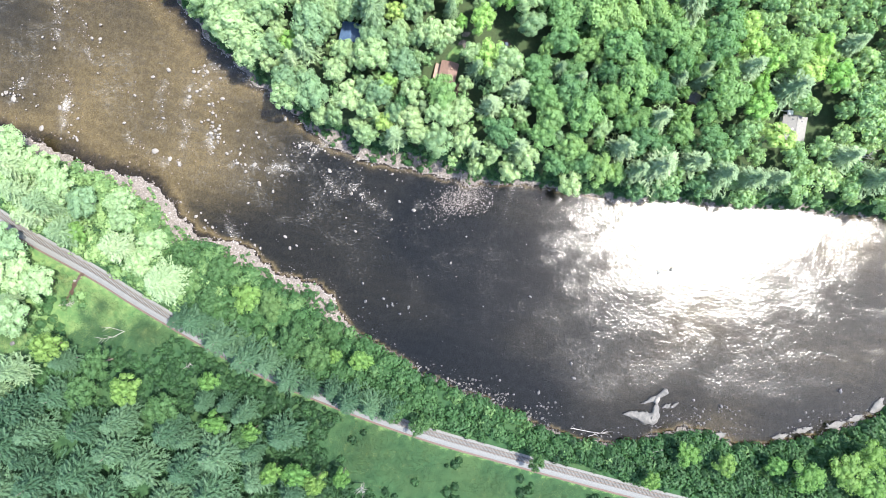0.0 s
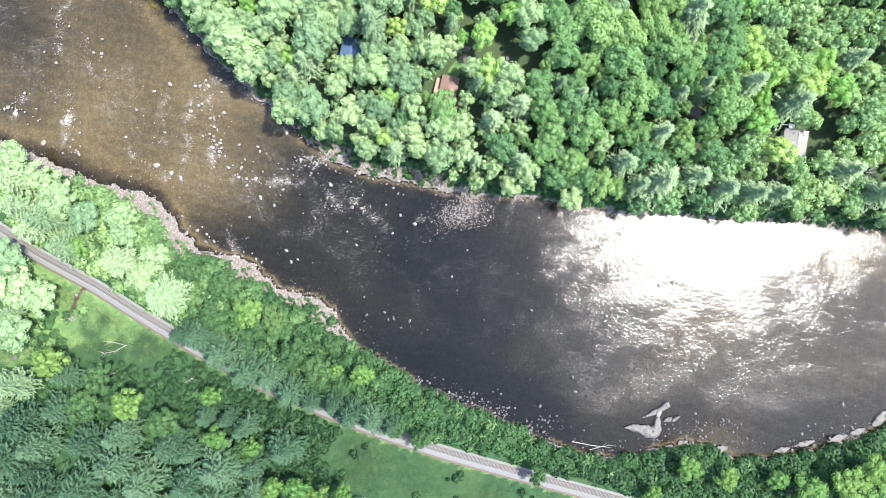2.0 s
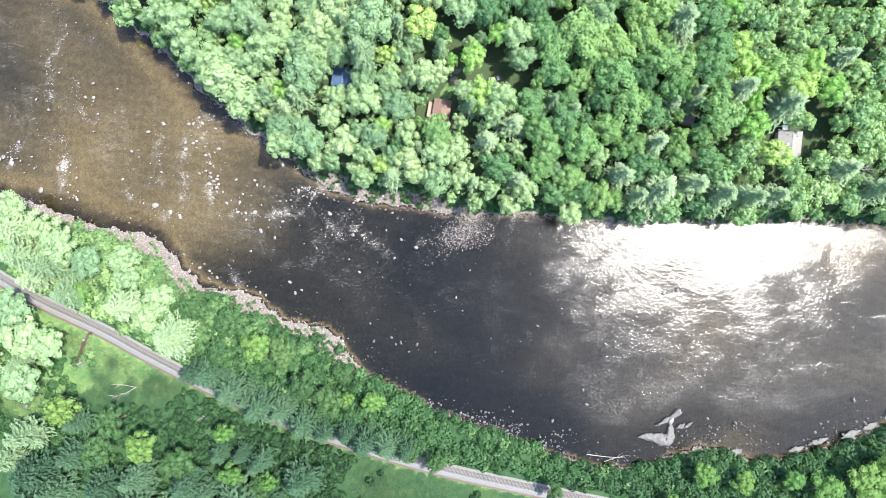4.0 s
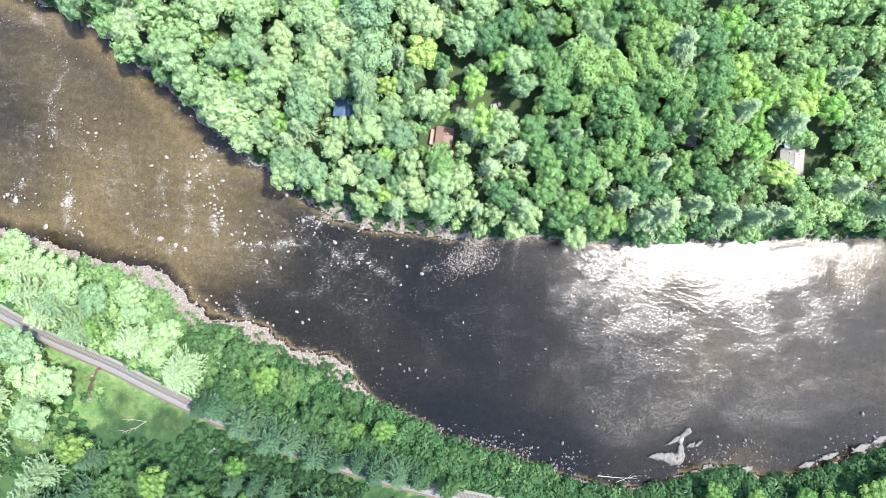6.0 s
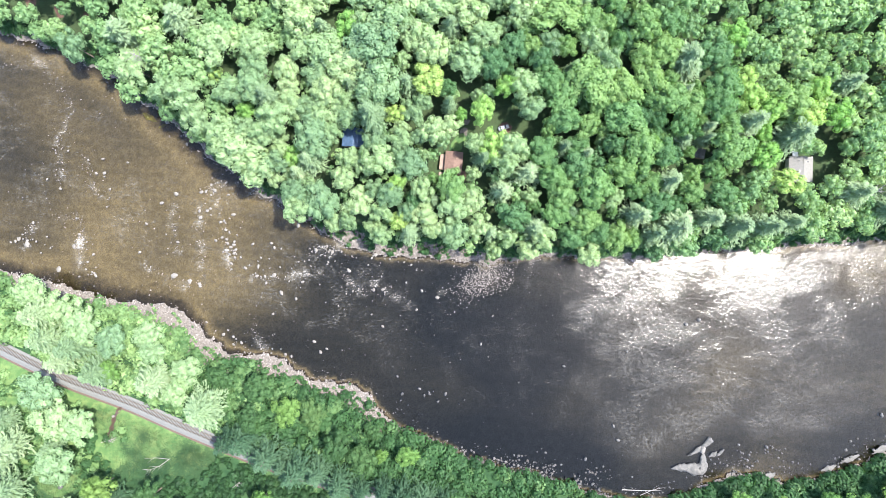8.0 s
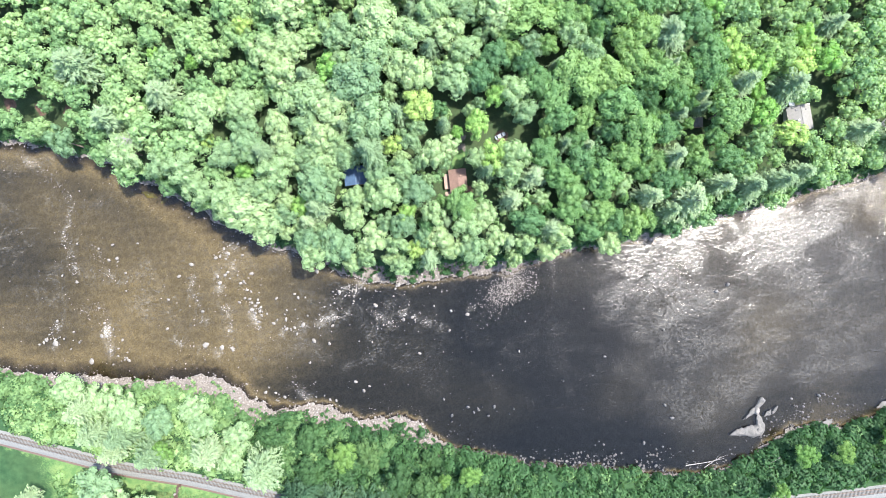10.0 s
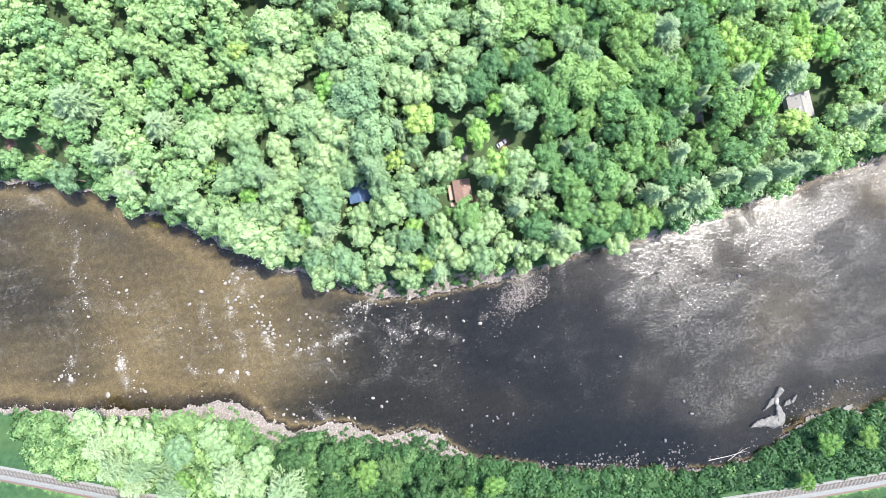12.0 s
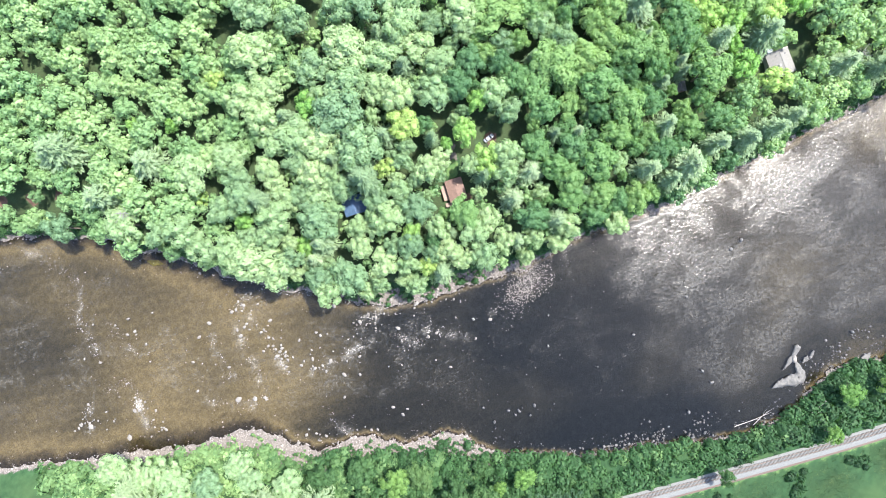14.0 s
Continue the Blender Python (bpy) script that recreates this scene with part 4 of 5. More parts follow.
MID_REACH = [(-93, 42, 0.9), (-91, 43, 0.6), (-81, 37, 1.1), (-85, 37, 0.8), (-85, 34, 0.8), (-79, 28.5, 1.2), (-89, 39, 0.6), (-73, 25, 0.9), (-66, 35, 0.8), (-69, 32, 0.8), (-35, 39, 1.0), (-20, 37, 0.8), (-34, 29, 0.6), (-39, 35, 0.6),
             (-114, 37, 0.8), (-84, 20, 0.8), (-68, 5, 0.9), (-66, 0, 1.0), (-63, 1, 0.8), (-79, 0, 0.8), (-105, 16, 0.6), (-55, 19, 0.6)]
LOWER_REACH = [(-41, 13, 0.6), (-37, 7, 0.8), (-11, 16, 1.1), (-21, 12, 0.8), (5, -7.5, 0.8), (-33, -24, 1.0), (-34, -16, 0.8), (-25, -23, 0.9), (-21, -26, 0.8), (-14, -27, 0.9), (12, 4, 0.6), (19, -27, 0.6), (43.3, -65.5, 1.1),
               (58, -53, 1.0), (59, -59.5, 1.0), (97, -13, 1.1), (103, -12, 1.1), (124.5, -73, 1.0), (178, -67, 1.1), (40, -23, 0.8), (69, -21, 0.8), (172, -82, 1.0)]
for x, y, radius in UPPER_REACH + RAPID + MID_REACH + LOWER_REACH:
    boulder(x, y, radius * 0.85)
r = np.random.default_rng(41)
STONY = [(-104, 76, -105, 67, 7), (-97, 65, -97, 44, 24), (-40, 47, -60, 43, 14), (-60, 44, -67, 40, 7), (-106, 76, -92, 78, 8), (-162, 64, -160, 43, 16), (-154, 103, -147, 83, 8), (-190, 70, -177, 64, 12), (-88, 42, -69, 34, 18), (-60, 43, -42, 46, 12),
         (-114, 18, -89, 0, 16), (-60, 25, -20, 20, 10), (-90, 4, -80, 5, 6), (8, -63, 50, -81, 14), (-34, -25, -5, -30, 9), (-44, 40, -15, 31, 14), (-125, 60, -110, 30, 8)]
for x0, y0, x1, y1, count in STONY:
    for _ in range(count):
        u = r.uniform()
        boulder(x0 + (x1 - x0) * u + r.normal() * 2.2, y0 + (y1 - y0) * u + r.normal() * 2.2, r.choice([0.3, 0.4, 0.5, 0.7]) * r.uniform(0.85, 1.15))


def cobble_field(name, spots, seed, label, material):
    """Many small stones in one mesh: spots (n, 3) of x, y, radius."""
    r = np.random.default_rng(seed)
    spots = np.asarray(spots)
    z = np.maximum(survey(spots[:, :2])[0], -0.12)
    v = ICO_V[None] * r.uniform(0.75, 1.2, size=(len(spots), 12, 1)) * spots[:, 2][:, None, None] * np.array([1, 1, 0.7])
    v[:, :, 0] *= r.uniform(0.75, 1.3, size=(len(spots), 1))
    v = v + np.column_stack([spots[:, :2], z + spots[:, 2] * 0.25])[:, None]
    f = ICO_F[None] + (np.arange(len(spots)) * 12)[:, None, None]
    tagged(new(name, mesh_of(name, v.reshape(-1, 3), f.reshape(-1, 3), material)), label, "stones", kind="stuff")


def cobble_material(name, *tones):
    s = Nodes(name)
    c = s.ramp(s.add("NewGeometry").outputs["Random Per Island"], *zip((0.0, 0.6, 1.0), tones))
    c = s.mix(s.grey(s.noise(3.0, 4), (0.4, 0.0), (0.7, 0.5)), c, (0.12, 0.105, 0.09))
    return s.end(s.add("BsdfPrincipled", Base_Color=c, Roughness=0.8).outputs[0])


COBBLE = cobble_material("river_cobbles", (0.075, 0.066, 0.06), (0.14, 0.124, 0.114), (0.2, 0.18, 0.168))
# cobble colours lowered, cloud shade painted into the stones
SHADED_COBBLE = cobble_material("shaded_cobbles", (0.024, 0.022, 0.021), (0.046, 0.043, 0.041), (0.08, 0.075, 0.072))
p = np.stack([r.uniform(-235, 235, 300000), r.uniform(-110, 200, 300000)], axis=1)
p = p[(np.abs(np.interp(p[:, 0], NORTH[:, 0], NORTH[:, 1]) - p[:, 1]) < 22) | (np.abs(np.interp(p[:, 0], SOUTH[:, 0], SOUTH[:, 1]) - p[:, 1]) < 16)]
h, d, north, gw, dt = survey(p)
clump = 1.7 * soft(waves(p, 8, 51) + 0.5 * waves(p, 21, 52), -0.35, 0.7)
chance = np.where(d > gw + 0.5, 0, np.where(d > 0, 0.7, 0.5 * clump * np.exp(np.minimum(d, 0) / 2.6)))
bar = np.exp(-(((p[:, 0] - 12) / 11) ** 2 + ((p[:, 1] - 20) / 6) ** 2))
chance = np.maximum(chance, 0.85 * (bar > 0.25) * (d > -14))
p = p[(r.uniform(size=len(p)) < chance) & (dt > 5)]
size = r.uniform(0.12, 0.36, len(p)) * r.choice([0.7, 1, 1, 1.5], len(p)) * np.where(survey(p)[1] < 0, 0.7, 1)
spread = r.normal(size=(1500, 2)) * (6.5, 3.2)
bar_stones = np.column_stack([10 + spread[:, 0], 20.5 + 0.35 * spread[:, 0] + spread[:, 1], r.uniform(0.09, 0.26, 1500)])
p, size = np.concatenate([p, bar_stones[:, :2]]), np.concatenate([size, bar_stones[:, 2]])
# stones past these lines get the cobble tone with cloud shade in it
shade_tinted = (p[:, 0] > -38) & (p[:, 1] < 0)
cobble_field("shore_cobbles", np.column_stack([p, size])[~shade_tinted], 43, "pinkish grey cobbles along the river shores", COBBLE)
rocks = [np.column_stack([p, size * 1.2])[shade_tinted]]
for x, y, out, count in ((8, -60, 4, 70), (16, -64, 3.5, 60), (25, -68, 3, 50), (44, -73, 3, 45), (-8, -54, 3, 40), (110, -78, 4.5, 60), (130, -85, 4, 45), (127, -76, 3, 22), (160, -84, 6, 60), (184, -78, 5, 60)):
    rocks.append(np.column_stack([x + r.normal(size=count) * out * 1.3, y + r.normal(size=count) * out * 0.55, 0.16 + 0.55 * r.uniform(size=count) ** 2.5]))
rocks = np.concatenate(rocks)
cobble_field("bank_stones", rocks[survey(rocks[:, :2])[1] < 2.5], 45, "stones at the foot of the wooded bank, greyed for cloud shade", SHADED_COBBLE)
p = []
for x0, y0, x1, y1 in RIFFLES:
    for _ in range(105):
        u = r.uniform()
        out = r.choice([0.8, 1.5, 3.4])
        p.append((x0 + (x1 - x0) * u + r.normal() * out, y0 + (y1 - y0) * u + r.normal() * out, 0.08 + 0.24 * r.uniform() ** 2))
for _ in range(2300):
    p.append((r.uniform(-220, 70), r.uniform(-80, 150), 0.08 + 0.22 * r.uniform() ** 3))
p = np.array(p)
d = survey(p[:, :2])[1]
shade_tinted = (p[:, 0] > 20) | (p[:, 1] < -15)
cobble_field("riffle_stones", p[(d < -0.5) & ~shade_tinted], 44, "small pale stones breaking the river surface", COBBLE)
cobble_field("deep_water_stones", p[(d < -0.5) & shade_tinted], 46, "small stones breaking the deep water, greyed for cloud shade", SHADED_COBBLE)

# bedrock ledge near the south bank
LEDGE = plain("bedrock", (0.03, 0.029, 0.027), (0.074, 0.071, 0.066), 0.8, rough=0.7, bump=0.7, distance=0.15)


def ledge(path, widths, tall, label):
    """A worn bedrock ridge along a path, broken by cracks."""
    a, w = np.array(path), np.array(widths)
    u = np.linspace(0, len(a) - 1, 6 * len(a))
    k = np.arange(len(a))
    line3 = np.stack([np.interp(u, k, a[:, 0]), np.interp(u, k, a[:, 1]), np.zeros(len(u))], axis=1)
    v, f = tube(line3, np.interp(u, k, w), 20)
    coarse = np.array([noise.noise(Vector(q) * 0.55) for q in v])
    fine = np.array([noise.noise(Vector(q) * 1.7 + Vector((9, 3, 1))) for q in v])
    v[:, :2] += coarse[:, None] * 0.7 + fine[:, None] * 0.3
    v[:, 2] = v[:, 2] * tall * (1 + 0.5 * coarse) + 0.05 + 0.35 * fine * (v[:, 2] > 0.1)
    v[:, 2] = np.where(v[:, 2] < 0, -2.6, v[:, 2])
    return tagged(new("rock_ledge", mesh_of("rock_ledge", v, f, LEDGE)), label, "rock ledge")


ledge([(80.5, -75.8), (83.5, -75.8), (87, -76.4), (90.5, -77.6), (93.5, -78.3), (95, -76.5), (95.3, -73.5), (96.3, -70.9)], [0.1, 1.2, 2.1, 2.8, 2.6, 2.0, 1.3, 0.4], 0.45,
      "curved grey bedrock ledge rising from the river")
ledge([(88.7, -71.4), (91.5, -70.6), (93.6, -69.5), (96, -68.6), (98.5, -67), (99.8, -66), (100.8, -65)], [0.1, 0.5, 1.1, 0.9, 1.2, 1.5, 0.3], 0.5, "narrow grey bedrock ledge in the ripples")
ledge([(98.3, -73.1), (100.7, -72.4), (102, -71.4)], [0.2, 1.2, 0.3], 0.45, "small grey bedrock ledge in the ripples")
ledge([(101.5, -73.6), (103.5, -72.4), (105.4, -71)], [0.1, 0.7, 0.1], 0.45, "sliver of grey bedrock in the ripples")
for path, widths in (([(119.5, -86), (122.8, -86.3), (126, -85.6)], [0.9, 2.1, 0.6]), ([(147, -87.5), (151, -87), (154, -86)], [0.4, 1.6, 0.3]), ([(157, -85), (161, -84.2), (165, -83.2)], [0.4, 1.3, 0.4]),
                     ([(172, -83.2), (176, -82), (180, -80.6)], [0.5, 1.7, 0.4]), ([(181, -80.2), (185, -79.2), (188, -77.5)], [0.3, 1.5, 0.4]), ([(191, -77), (195, -73.8), (197, -70)], [0.6, 2.2, 0.5])):
    ledge(path, widths, 0.3, "low grey rock slab at the river bank")
white = boulder(96.0, -69.5, 1.5, 0.7)
white.data = ROCKS[2]
tagged(white, "white boulder resting on a bedrock ledge", "boulder", "river boulders")
# weed under the shallow water by the north bank
WEED = plain("river_weed", (0.11, 0.125, 0.04), (0.2, 0.2, 0.075), 1.2, rough=0.9, bump=0.5)
for x, y, turn, size in ((-124.6, 114.2, -40, 1.0), (-119.5, 109.5, 20, 0.55)):
    v, f = tube([(-3.6, 0, 0), (-2.4, 0.3, 0), (-0.6, -0.2, 0), (1.2, 0.3, 0), (2.8, -0.1, 0), (3.8, 0.2, 0)], [0.1, 0.8, 1.4, 1.2, 0.7, 0.1], 12)
    v[:, 2] *= 0.12
    ob = tagged(new("weed_bed", mesh_of("weed_bed", v * size, f, WEED)), "yellow-green water weed under the shallow river", "water weed")
    ob.matrix_basis = pose(x, y, -0.16, 0, 0, turn)

# ---- dead wood ----
def dead_tree(x, y, turn, length, branches, tilt, label, thick=0.2, seed=1):
    """A bleached bare trunk with branches; tilt 0 lies down, 90 stands."""
    r = np.random.default_rng(seed)
    tree = tagged(new("dead_tree"), label, "dead tree")
    tree.matrix_basis = pose(x, y, max(height(x, y), -0.1) + 0.25, 0, -tilt, turn)
    bend = r.normal() * 0.5
    part("trunk", mesh_of("trunk", *tube([(-0.3 if tilt > 45 else 0, 0, 0), (length * 0.5, bend, 0.1), (length, bend * 0.4, 0.3)], [thick, thick * 0.7, thick * 0.25]), DEAD_WOOD), DEAD_WOOD, tree)
    for k in range(branches):
        u = r.uniform(0.3, 0.97)
        w = r.uniform(0.5, 1.1) * r.choice([-1, 1])
        far = length * r.uniform(0.16, 0.36) * (1.2 - 0.5 * u)
        a = np.array([length * u, bend * (1 - abs(2 * u - 1)), 0.1 + 0.2 * u])
        up = r.uniform(-0.1, 0.5) if tilt < 45 else r.uniform(-0.9, 0.9)
        q = a + np.array([math.cos(w), math.sin(w), up]) * far * 0.5
        e = q + np.array([math.cos(w * 0.6), math.sin(w * 0.6), up * 1.2]) * far * 0.5
        part("branch", mesh_of("branch", *tube([a, q, e], [thick * 0.5, thick * 0.35, thick * 0.1], 5), DEAD_WOOD), DEAD_WOOD, tree)
    return tree


fallen = dead_tree(-136.5, -35, 196, 11, 9, 2, "bleached forked fallen tree with bare branches on the meadow", 0.14, 3)
part("branch", mesh_of("branch", *tube([(0.5, -0.1, 0.1), (5.1, -3.2, 0.5), (9.2, -4.8, 0.6)], [0.12, 0.09, 0.04], 6), DEAD_WOOD), DEAD_WOOD, fallen)
part("branch", mesh_of("branch", *tube([(5.1, -3.2, 0.5), (6.8, -3.2, 0.6), (9.0, -2.5, 0.5)], [0.09, 0.07, 0.03], 5), DEAD_WOOD), DEAD_WOOD, fallen)
dead_tree(-165, -23.5, 12, 8, 14, 6, "grey fallen conifer with bare twigs on the meadow", 0.16, 4)
dead_tree(57.4, -81.6, -9, 17.5, 2, 0, "bleached driftwood log at the river shore", 0.22, 5)
dead_tree(65, -85.4, 10, 11, 1, 1, "bleached driftwood log at the river shore", 0.16, 6)
dead_tree(87, -93, 18, 10, 2, 14, "pale dead trunk leaning out of the shrubs", 0.2, 7)
dead_tree(77, -89.5, -50, 6, 1, 12, "pale dead trunk leaning out of the shrubs", 0.14, 8)
dead_tree(-171, 159, -28, 11, 12, 5, "bleached fallen tree with bare branches at the river bank", 0.24, 9)
dead_tree(-110, 133, 200, 17, 26, 72, "bare grey dead tree among the forest crowns", 0.24, 10)
dead_tree(166, 33, 10, 18, 26, 70, "bare grey dead tree among the bank conifers", 0.24, 11)
dead_tree(-34, -103, 60, 11, 26, 80, "bare grey dead conifer beside the meadow", 0.2, 12)
dead_tree(-97, -68, 30, 8, 14, 25, "grey dead branches above the brush", 0.15, 13)
dead_tree(-112, -52, 25, 7, 12, 20, "grey dead branches above the brush", 0.13, 14)

# muddy ditch
MUD = plain("wet_mud", (0.022, 0.013, 0.009), (0.05, 0.03, 0.021), 1.5, rough=0.35, bump=0.4)
ditch = smoothed(np.array([(-152.5, -8), (-156.5, -11.2), (-158, -15), (-160.5, -19.8), (-164, -23)]), 0.8)
w = unit(np.gradient(ditch, axis=0))
w = np.column_stack([-w[:, 1], w[:, 0]]) * (0.75 + 0.3 * np.sin(np.arange(len(ditch)) * 1.3))[:, None]
zs = survey(ditch)[0] + 0.12
v = np.stack([np.column_stack([ditch + w, zs]), np.column_stack([ditch, zs + 0.03]), np.column_stack([ditch - w, zs])], axis=1).reshape(-1, 3)
i = (np.arange(len(ditch) - 1)[:, None] * 3 + np.arange(2)[None]).ravel()
tagged(new("ditch", mesh_of("ditch", v, np.stack([i, i + 1, i + 4, i + 3], axis=1), MUD)), "muddy brown drainage ditch in the meadow", "ditch", kind="structure")
for x, y, radius in ((-184.8, -39.6, 1.0), (-158, -13, 0.6)):
    ob = boulder(x, y, radius, 0.6)
    tagged(ob, "pale boulder in the meadow grass")

# ---- buildings ----
ROOF_GREY = plain("grey_shingles", (0.072, 0.071, 0.068), (0.12, 0.117, 0.111), 1.2, rough=0.75, bump=0.3)
ROOF_BLUE = plain("blue_metal_roof", (0.01, 0.03, 0.07), (0.045, 0.085, 0.15), 0.8, rough=0.75, bump=0.1)
# the wide tone spread also paints dappled tree shade on this roof
ROOF_RED = plain("red_brown_roof", (0.06, 0.036, 0.028), (0.12, 0.072, 0.056), 1.0, rough=0.8)
SIDING = plain("pale_siding", (0.3, 0.29, 0.27), (0.42, 0.41, 0.38), 1.0, rough=0.7, bump=0.1)
TIMBER = plain("brown_timber", (0.12, 0.075, 0.05), (0.24, 0.16, 0.11), 2.0)
DECKING = plain("weathered_decking", (0.13, 0.092, 0.076), (0.2, 0.148, 0.122), 1.5, by_object=0.4)
WHITE_PAINT = plain("white_paint", (0.7, 0.69, 0.66), (0.8, 0.79, 0.77), 1.5, rough=0.5, bump=0.05)
DARK_GLASS = plain("dark_glass", (0.02, 0.025, 0.03), (0.035, 0.04, 0.045), 1.0, rough=0.1, bump=0.0)


def slab(corners, thick):
    """A flat roof slab: four corners, thickened downwards."""
    bm = bmesh.new()
    top = [bm.verts.new(p) for p in corners]
    low = [bm.verts.new((p[0], p[1], p[2] - thick)) for p in corners]
    bm.faces.new(top)
    bm.faces.new(low[::-1])
    for k in range(4):
        bm.faces.new((top[k], low[k], low[(k + 1) % 4], top[(k + 1) % 4]))
    bmesh.ops.recalc_face_normals(bm, faces=bm.faces[:])
    return bm


def boxed(*size):
    bm = bmesh.new()
    box(bm, *size)
    bmesh.ops.recalc_face_normals(bm, faces=bm.faces[:])
    return bm


def gabled(name, x, y, turn, wide, deep, wall, ridge, roof, walls, label, eave=0.5, lift=0.0):
    """A house with a gable roof; its ridge runs along its own y axis."""
    house = tagged(new(name), label, "house")
    house.matrix_basis = pose(x, y, height(x, y) + lift, 0, 0, turn)
    a, b = wide / 2, deep / 2
    bm = bmesh.new()
    low = -2.0 - lift
    pts = [(-a, low), (a, low), (a, wall), (0, wall + ridge), (-a, wall)]
    ring = [[bm.verts.new((px, s * b, pz)) for px, pz in pts] for s in (-1, 1)]
    bm.faces.new(ring[0]), bm.faces.new(ring[1][::-1])
    for k in range(5):
        bm.faces.new((ring[0][k], ring[1][k], ring[1][(k + 1) % 5], ring[0][(k + 1) % 5]))
    bmesh.ops.recalc_face_normals(bm, faces=bm.faces[:])
    part("wall", bm, walls, house)
    drop = ridge * eave / a
    for s in (-1, 1):
        part("roof_slope", slab([(0, -b - eave, wall + ridge + 0.14), (s * (a + eave), -b - eave, wall - drop + 0.14), (s * (a + eave), b + eave, wall - drop + 0.14), (0, b + eave, wall + ridge + 0.14)], 0.12), roof, house)
    part("ridge_cap", boxed(-0.16, 0.16, -b - eave, b + eave, wall + ridge + 0.1, wall + ridge + 0.2), roof, house)
    for s in (-1, 1):
        w = part("window", boxed(s * a - 0.06, s * a + 0.06, -0.8, 0.8, 1.0, 2.1), WHITE_PAINT, house)
        part("pane", boxed(s * (a + 0.02) - 0.06, s * (a + 0.02) + 0.06, -0.7, 0.7, 1.1, 2.0), DARK_GLASS, w)
    part("door", boxed(-0.45, 0.45, -b - 0.06, -b + 0.06, 0.0, 2.05), TIMBER, house)
    return house


house = gabled("house", 148.4, 47.0, -10, 9.2, 9.6, 3.0, 1.5, ROOF_GREY, SIDING, "house with a pale grey shingled gable roof in a forest clearing", lift=0.4)
for (x0, x1, y0, y1) in ((-2.0, -1.0, 3.2, 3.7), (1.6, 2.6, 2.9, 3.4)):
    tilt_z = 4.5 + 0.16 - 1.5 * abs((x0 + x1) / 2) / 4.6
    part("skylight", slab([(x0, y0, tilt_z + 0.06), (x1, y0, tilt_z + 0.06), (x1, y1, tilt_z + 0.06), (x0, y1, tilt_z + 0.06)], 0.25), DARK_GLASS, house, "dark skylight")
part("chimney", boxed(-2.2, -1.75, -1.2, -0.7, 3.4, 5.2), WHITE_PAINT, house, "pale metal chimney")
part("gutter", boxed(-5.2, 5.2, 5.3, 5.45, 2.75, 2.9), WHITE_PAINT, house, "white gutter board")
porch = tagged(new("porch"), "small pale wooden porch beside the house", "porch")
porch.matrix_basis = house.matrix_basis @ pose(-3.6, 6.5, 0)
part("platform", boxed(-1.6, 2.6, -1.0, 1.0, -1.5, 0.25), DECKING, porch)
part("railing", boxed(-1.6, 2.6, 0.92, 1.0, 0.25, 1.1), WHITE_PAINT, porch, "white railing")
part("roof", slab([(0.4, -1.1, 2.5), (2.8, -1.1, 2.5), (2.8, 1.2, 2.3), (0.4, 1.2, 2.3)], 0.1), WHITE_PAINT, porch)
for px in (0.5, 2.7):
    part("post", boxed(px - 0.06, px + 0.06, 1.0, 1.12, 0.25, 2.3), WHITE_PAINT, porch)

gabled("cabin", -34.8, 88.2, -14, 8.4, 6.8, 3.2, 1.6, ROOF_BLUE, TIMBER, "cabin with a blue metal roof half hidden by trees", lift=0.5)
gabled("shed", 107.2, 60.3, -20, 4.6, 3.6, 2.3, 0.9, ROOF_GREY, TIMBER, "small grey-roofed shed under the trees", eave=0.3)
cabin = gabled("cabin", 4.6, 72, -14, 6.6, 8.6, 2.4, 0.7, ROOF_RED, TIMBER, "cabin with a red-brown roof in a small forest clearing", eave=0.4)
part("chimney", boxed(1.0, 1.4, 1.5, 1.9, 2.4, 3.9), TIMBER, cabin, "brown flue pipe")
deck = tagged(new("deck"), "weathered pinkish wooden deck along the cabin wall", "deck")
deck.matrix_basis = cabin.matrix_basis @ pose(-4.75, 0.2, 0.6)
step = tagged(new("deck_step"), "weathered wooden step below the deck", "step")
step.matrix_basis = cabin.matrix_basis @ pose(-4.5, -5.0, 0)
part("platform", boxed(-1.3, 1.3, -0.9, 0.9, -1.2, 0.45), DECKING, step)
part("frame", boxed(-1.0, 1.0, -3.2, 3.2, -1.5, 0.3), TIMBER, deck)
plank = boxed(-1.0, 1.0, -0.19, 0.19, 0.304, 0.36)
first = part("plank", plank, DECKING, deck)
first.location = (0, -3.0, 0)
for k in range(1, 16):
    ob = new("plank", first.data)
    ob.parent, ob.location = deck, (0, -3.0 + 0.4 * k, 0)
part("railing", boxed(-1.1, -1.03, -3.2, 3.2, 0.3, 1.2), TIMBER, deck, "brown timber railing")

# ---- car on the forest drive ----
CAR_PAINT = plain("silver_car_paint", (0.18, 0.2, 0.23), (0.26, 0.28, 0.31), 1.0, rough=0.3, metal=0.3, bump=0.0)
TYRE = plain("tyre_rubber", (0.015, 0.015, 0.015), (0.03, 0.03, 0.03), 3.0)


def shell(rings):
    """A closed body through rings of four corners along x: (x, half width, low, high)."""
    bm = bmesh.new()
    rows = [[bm.verts.new((x, s * w, z)) for s, z in ((-1, lo), (1, lo), (0.86, hi), (-0.86, hi))] for x, w, lo, hi in rings]
    for a, b in zip(rows, rows[1:]):
        for k in range(4):
            bm.faces.new((a[k], a[(k + 1) % 4], b[(k + 1) % 4], b[k]))
    bm.faces.new(rows[0][::-1]), bm.faces.new(rows[-1])
    bmesh.ops.recalc_face_normals(bm, faces=bm.faces[:])
    bmesh.ops.bevel(bm, geom=bm.edges[:], offset=0.06, segments=2, affect="EDGES")
    return bm


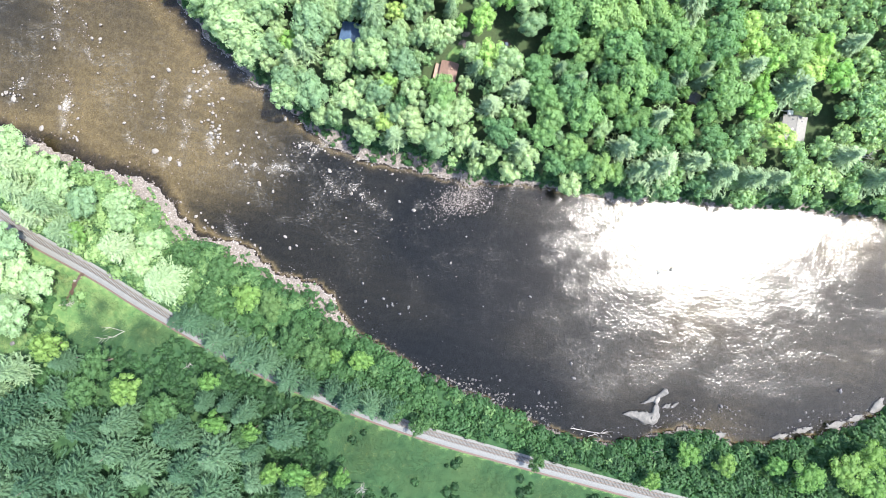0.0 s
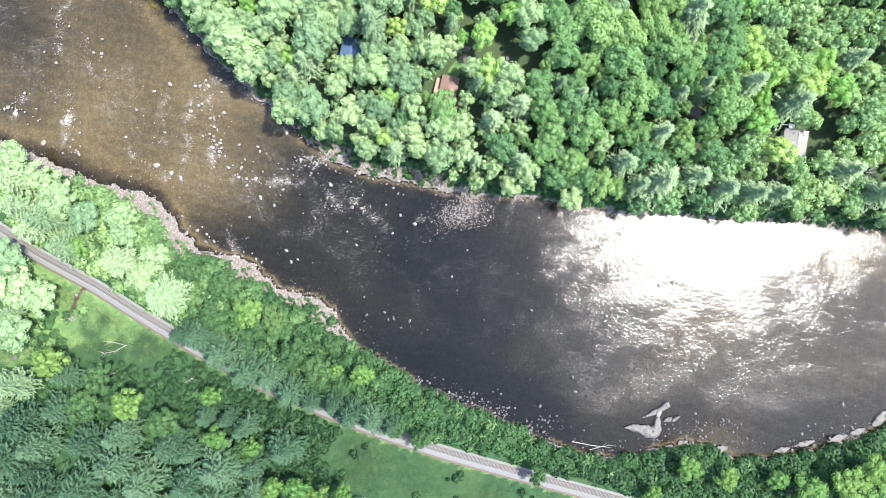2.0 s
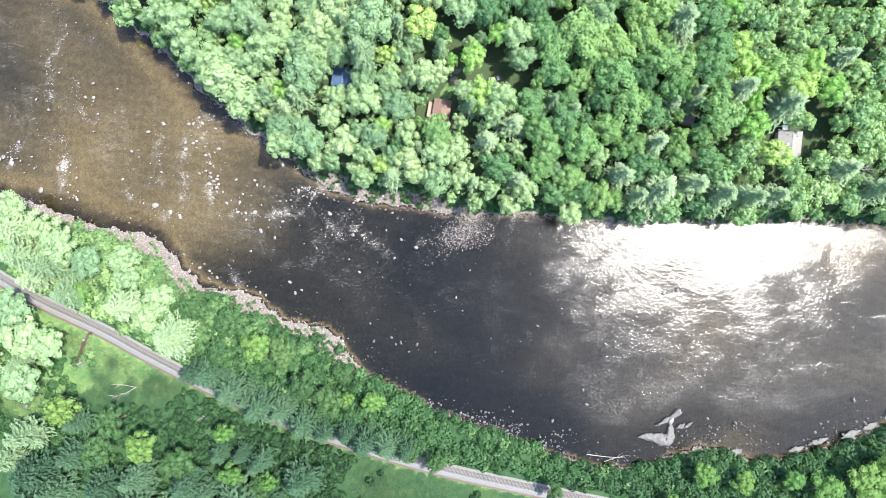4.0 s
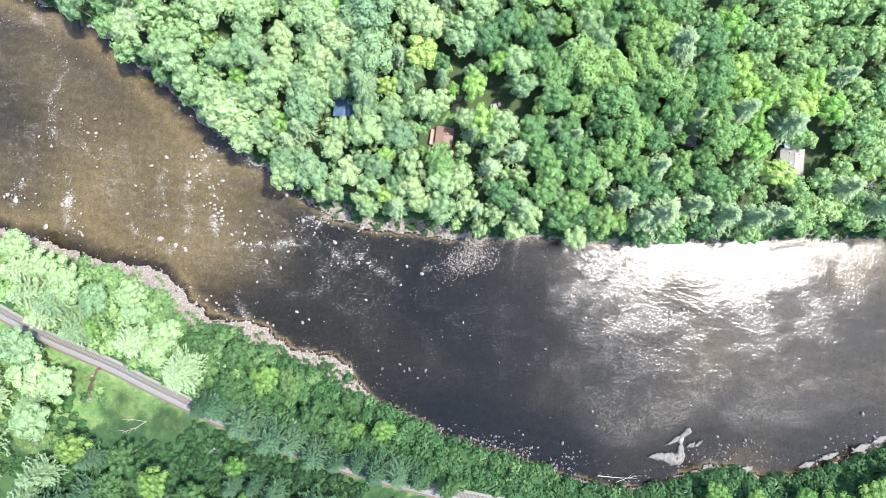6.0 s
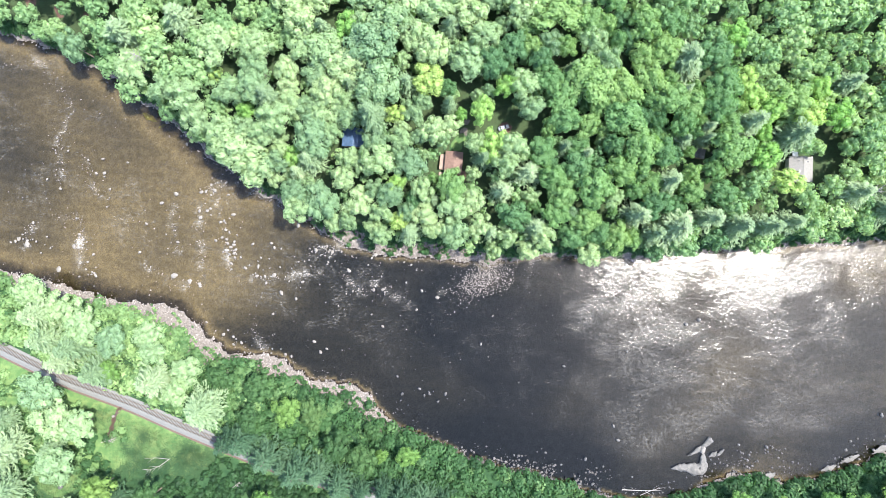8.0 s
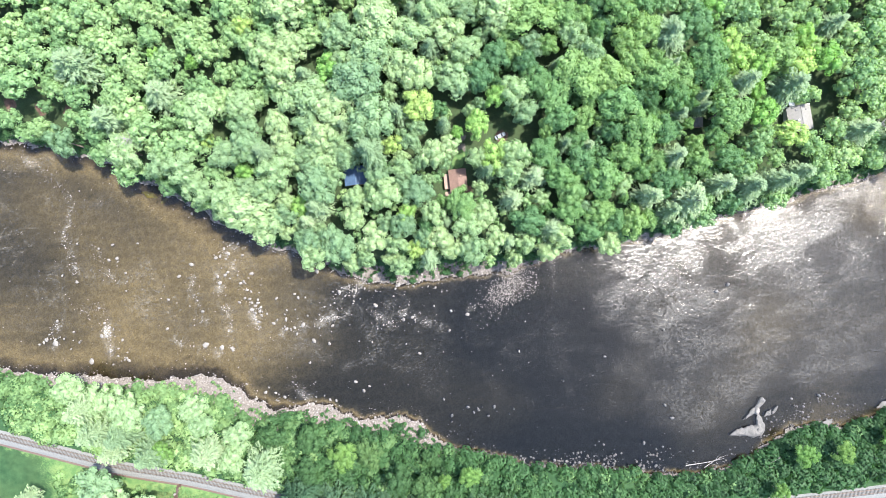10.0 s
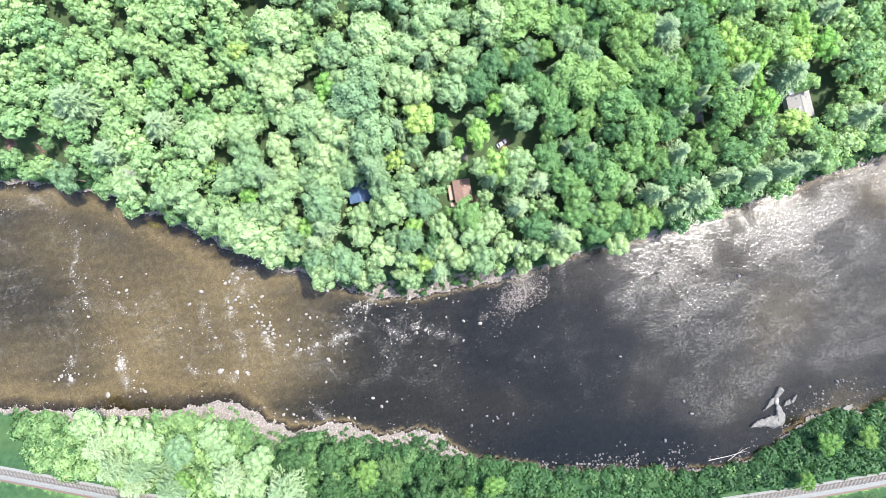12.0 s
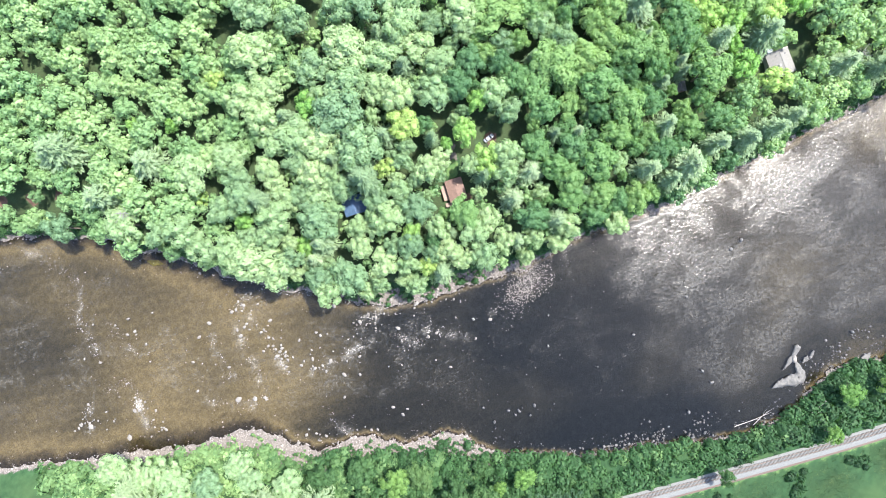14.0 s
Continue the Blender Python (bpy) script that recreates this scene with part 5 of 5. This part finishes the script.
car = tagged(new("car"), "silver parked car on the shaded forest drive", "car")
car.matrix_basis = pose(27.5, 83.3, height(27.5, 83.3), 0, 0, 8)
part("body", shell([(-2.25, 0.8, 0.4, 0.85), (-1.9, 0.88, 0.25, 0.98), (0.9, 0.9, 0.25, 0.98), (2.0, 0.86, 0.28, 0.86), (2.3, 0.7, 0.4, 0.7)]), CAR_PAINT, car)
part("windows", shell([(-1.75, 0.72, 0.95, 1.02), (-1.2, 0.72, 0.95, 1.4), (0.3, 0.72, 0.95, 1.42), (1.1, 0.74, 0.95, 1.0)]), DARK_GLASS, car, "dark tinted windows")
part("roof", boxed(-1.15, 0.25, -0.58, 0.58, 1.4, 1.46), CAR_PAINT, car)
for wx in (-1.4, 1.4):
    for wy in (-0.8, 0.8):
        v, f = tube([(wx, wy - 0.1, 0.33), (wx, wy - 0.09, 0.33), (wx, wy + 0.09, 0.33), (wx, wy + 0.1, 0.33)], [0.05, 0.33, 0.33, 0.05], 14)
        part("wheel", mesh_of("wheel", v, f, TYRE), TYRE, car)
for s in (-1, 1):
    part("headlight", boxed(2.16, 2.27, s * 0.55 - 0.14, s * 0.55 + 0.14, 0.58, 0.68), WHITE_PAINT, car)

# ---- sleepers ----
sleeper = boxed(-0.12, 0.12, -1.3, 1.3, -0.08, 0.11)
me = bpy.data.meshes.new("sleeper")
sleeper.to_mesh(me)
sleeper.free()
me.materials.append(CREOSOTE)
middle = int(np.argmin(np.abs(line[:, 0] - 20)))
singles = range(max(0, middle - 150), min(len(line), middle + 150))
rest_v, rest_f = [], []
cube = np.array([v.co for v in me.vertices])
faces = np.array([list(q.vertices) for q in me.polygons])
for k in range(len(line)):
    turn = math.atan2(ahead[k, 1], ahead[k, 0]) + rng.normal() * 0.03
    if k in singles:
        ob = new("sleeper", me)
        ob.parent = railway
        ob.matrix_basis = pose(line[k, 0], line[k, 1], TOP + 0.01, 0, 0, math.degrees(turn))
    else:
        c, q = math.cos(turn), math.sin(turn)
        rest_v.append(np.column_stack([cube[:, 0] * c - cube[:, 1] * q + line[k, 0], cube[:, 0] * q + cube[:, 1] * c + line[k, 1], cube[:, 2] + TOP + 0.01]))
        rest_f.append(faces + 8 * len(rest_f))
tagged(part("sleeper_row", mesh_of("sleeper_row", np.concatenate(rest_v), np.concatenate(rest_f), CREOSOTE), CREOSOTE, railway), kind="stuff")
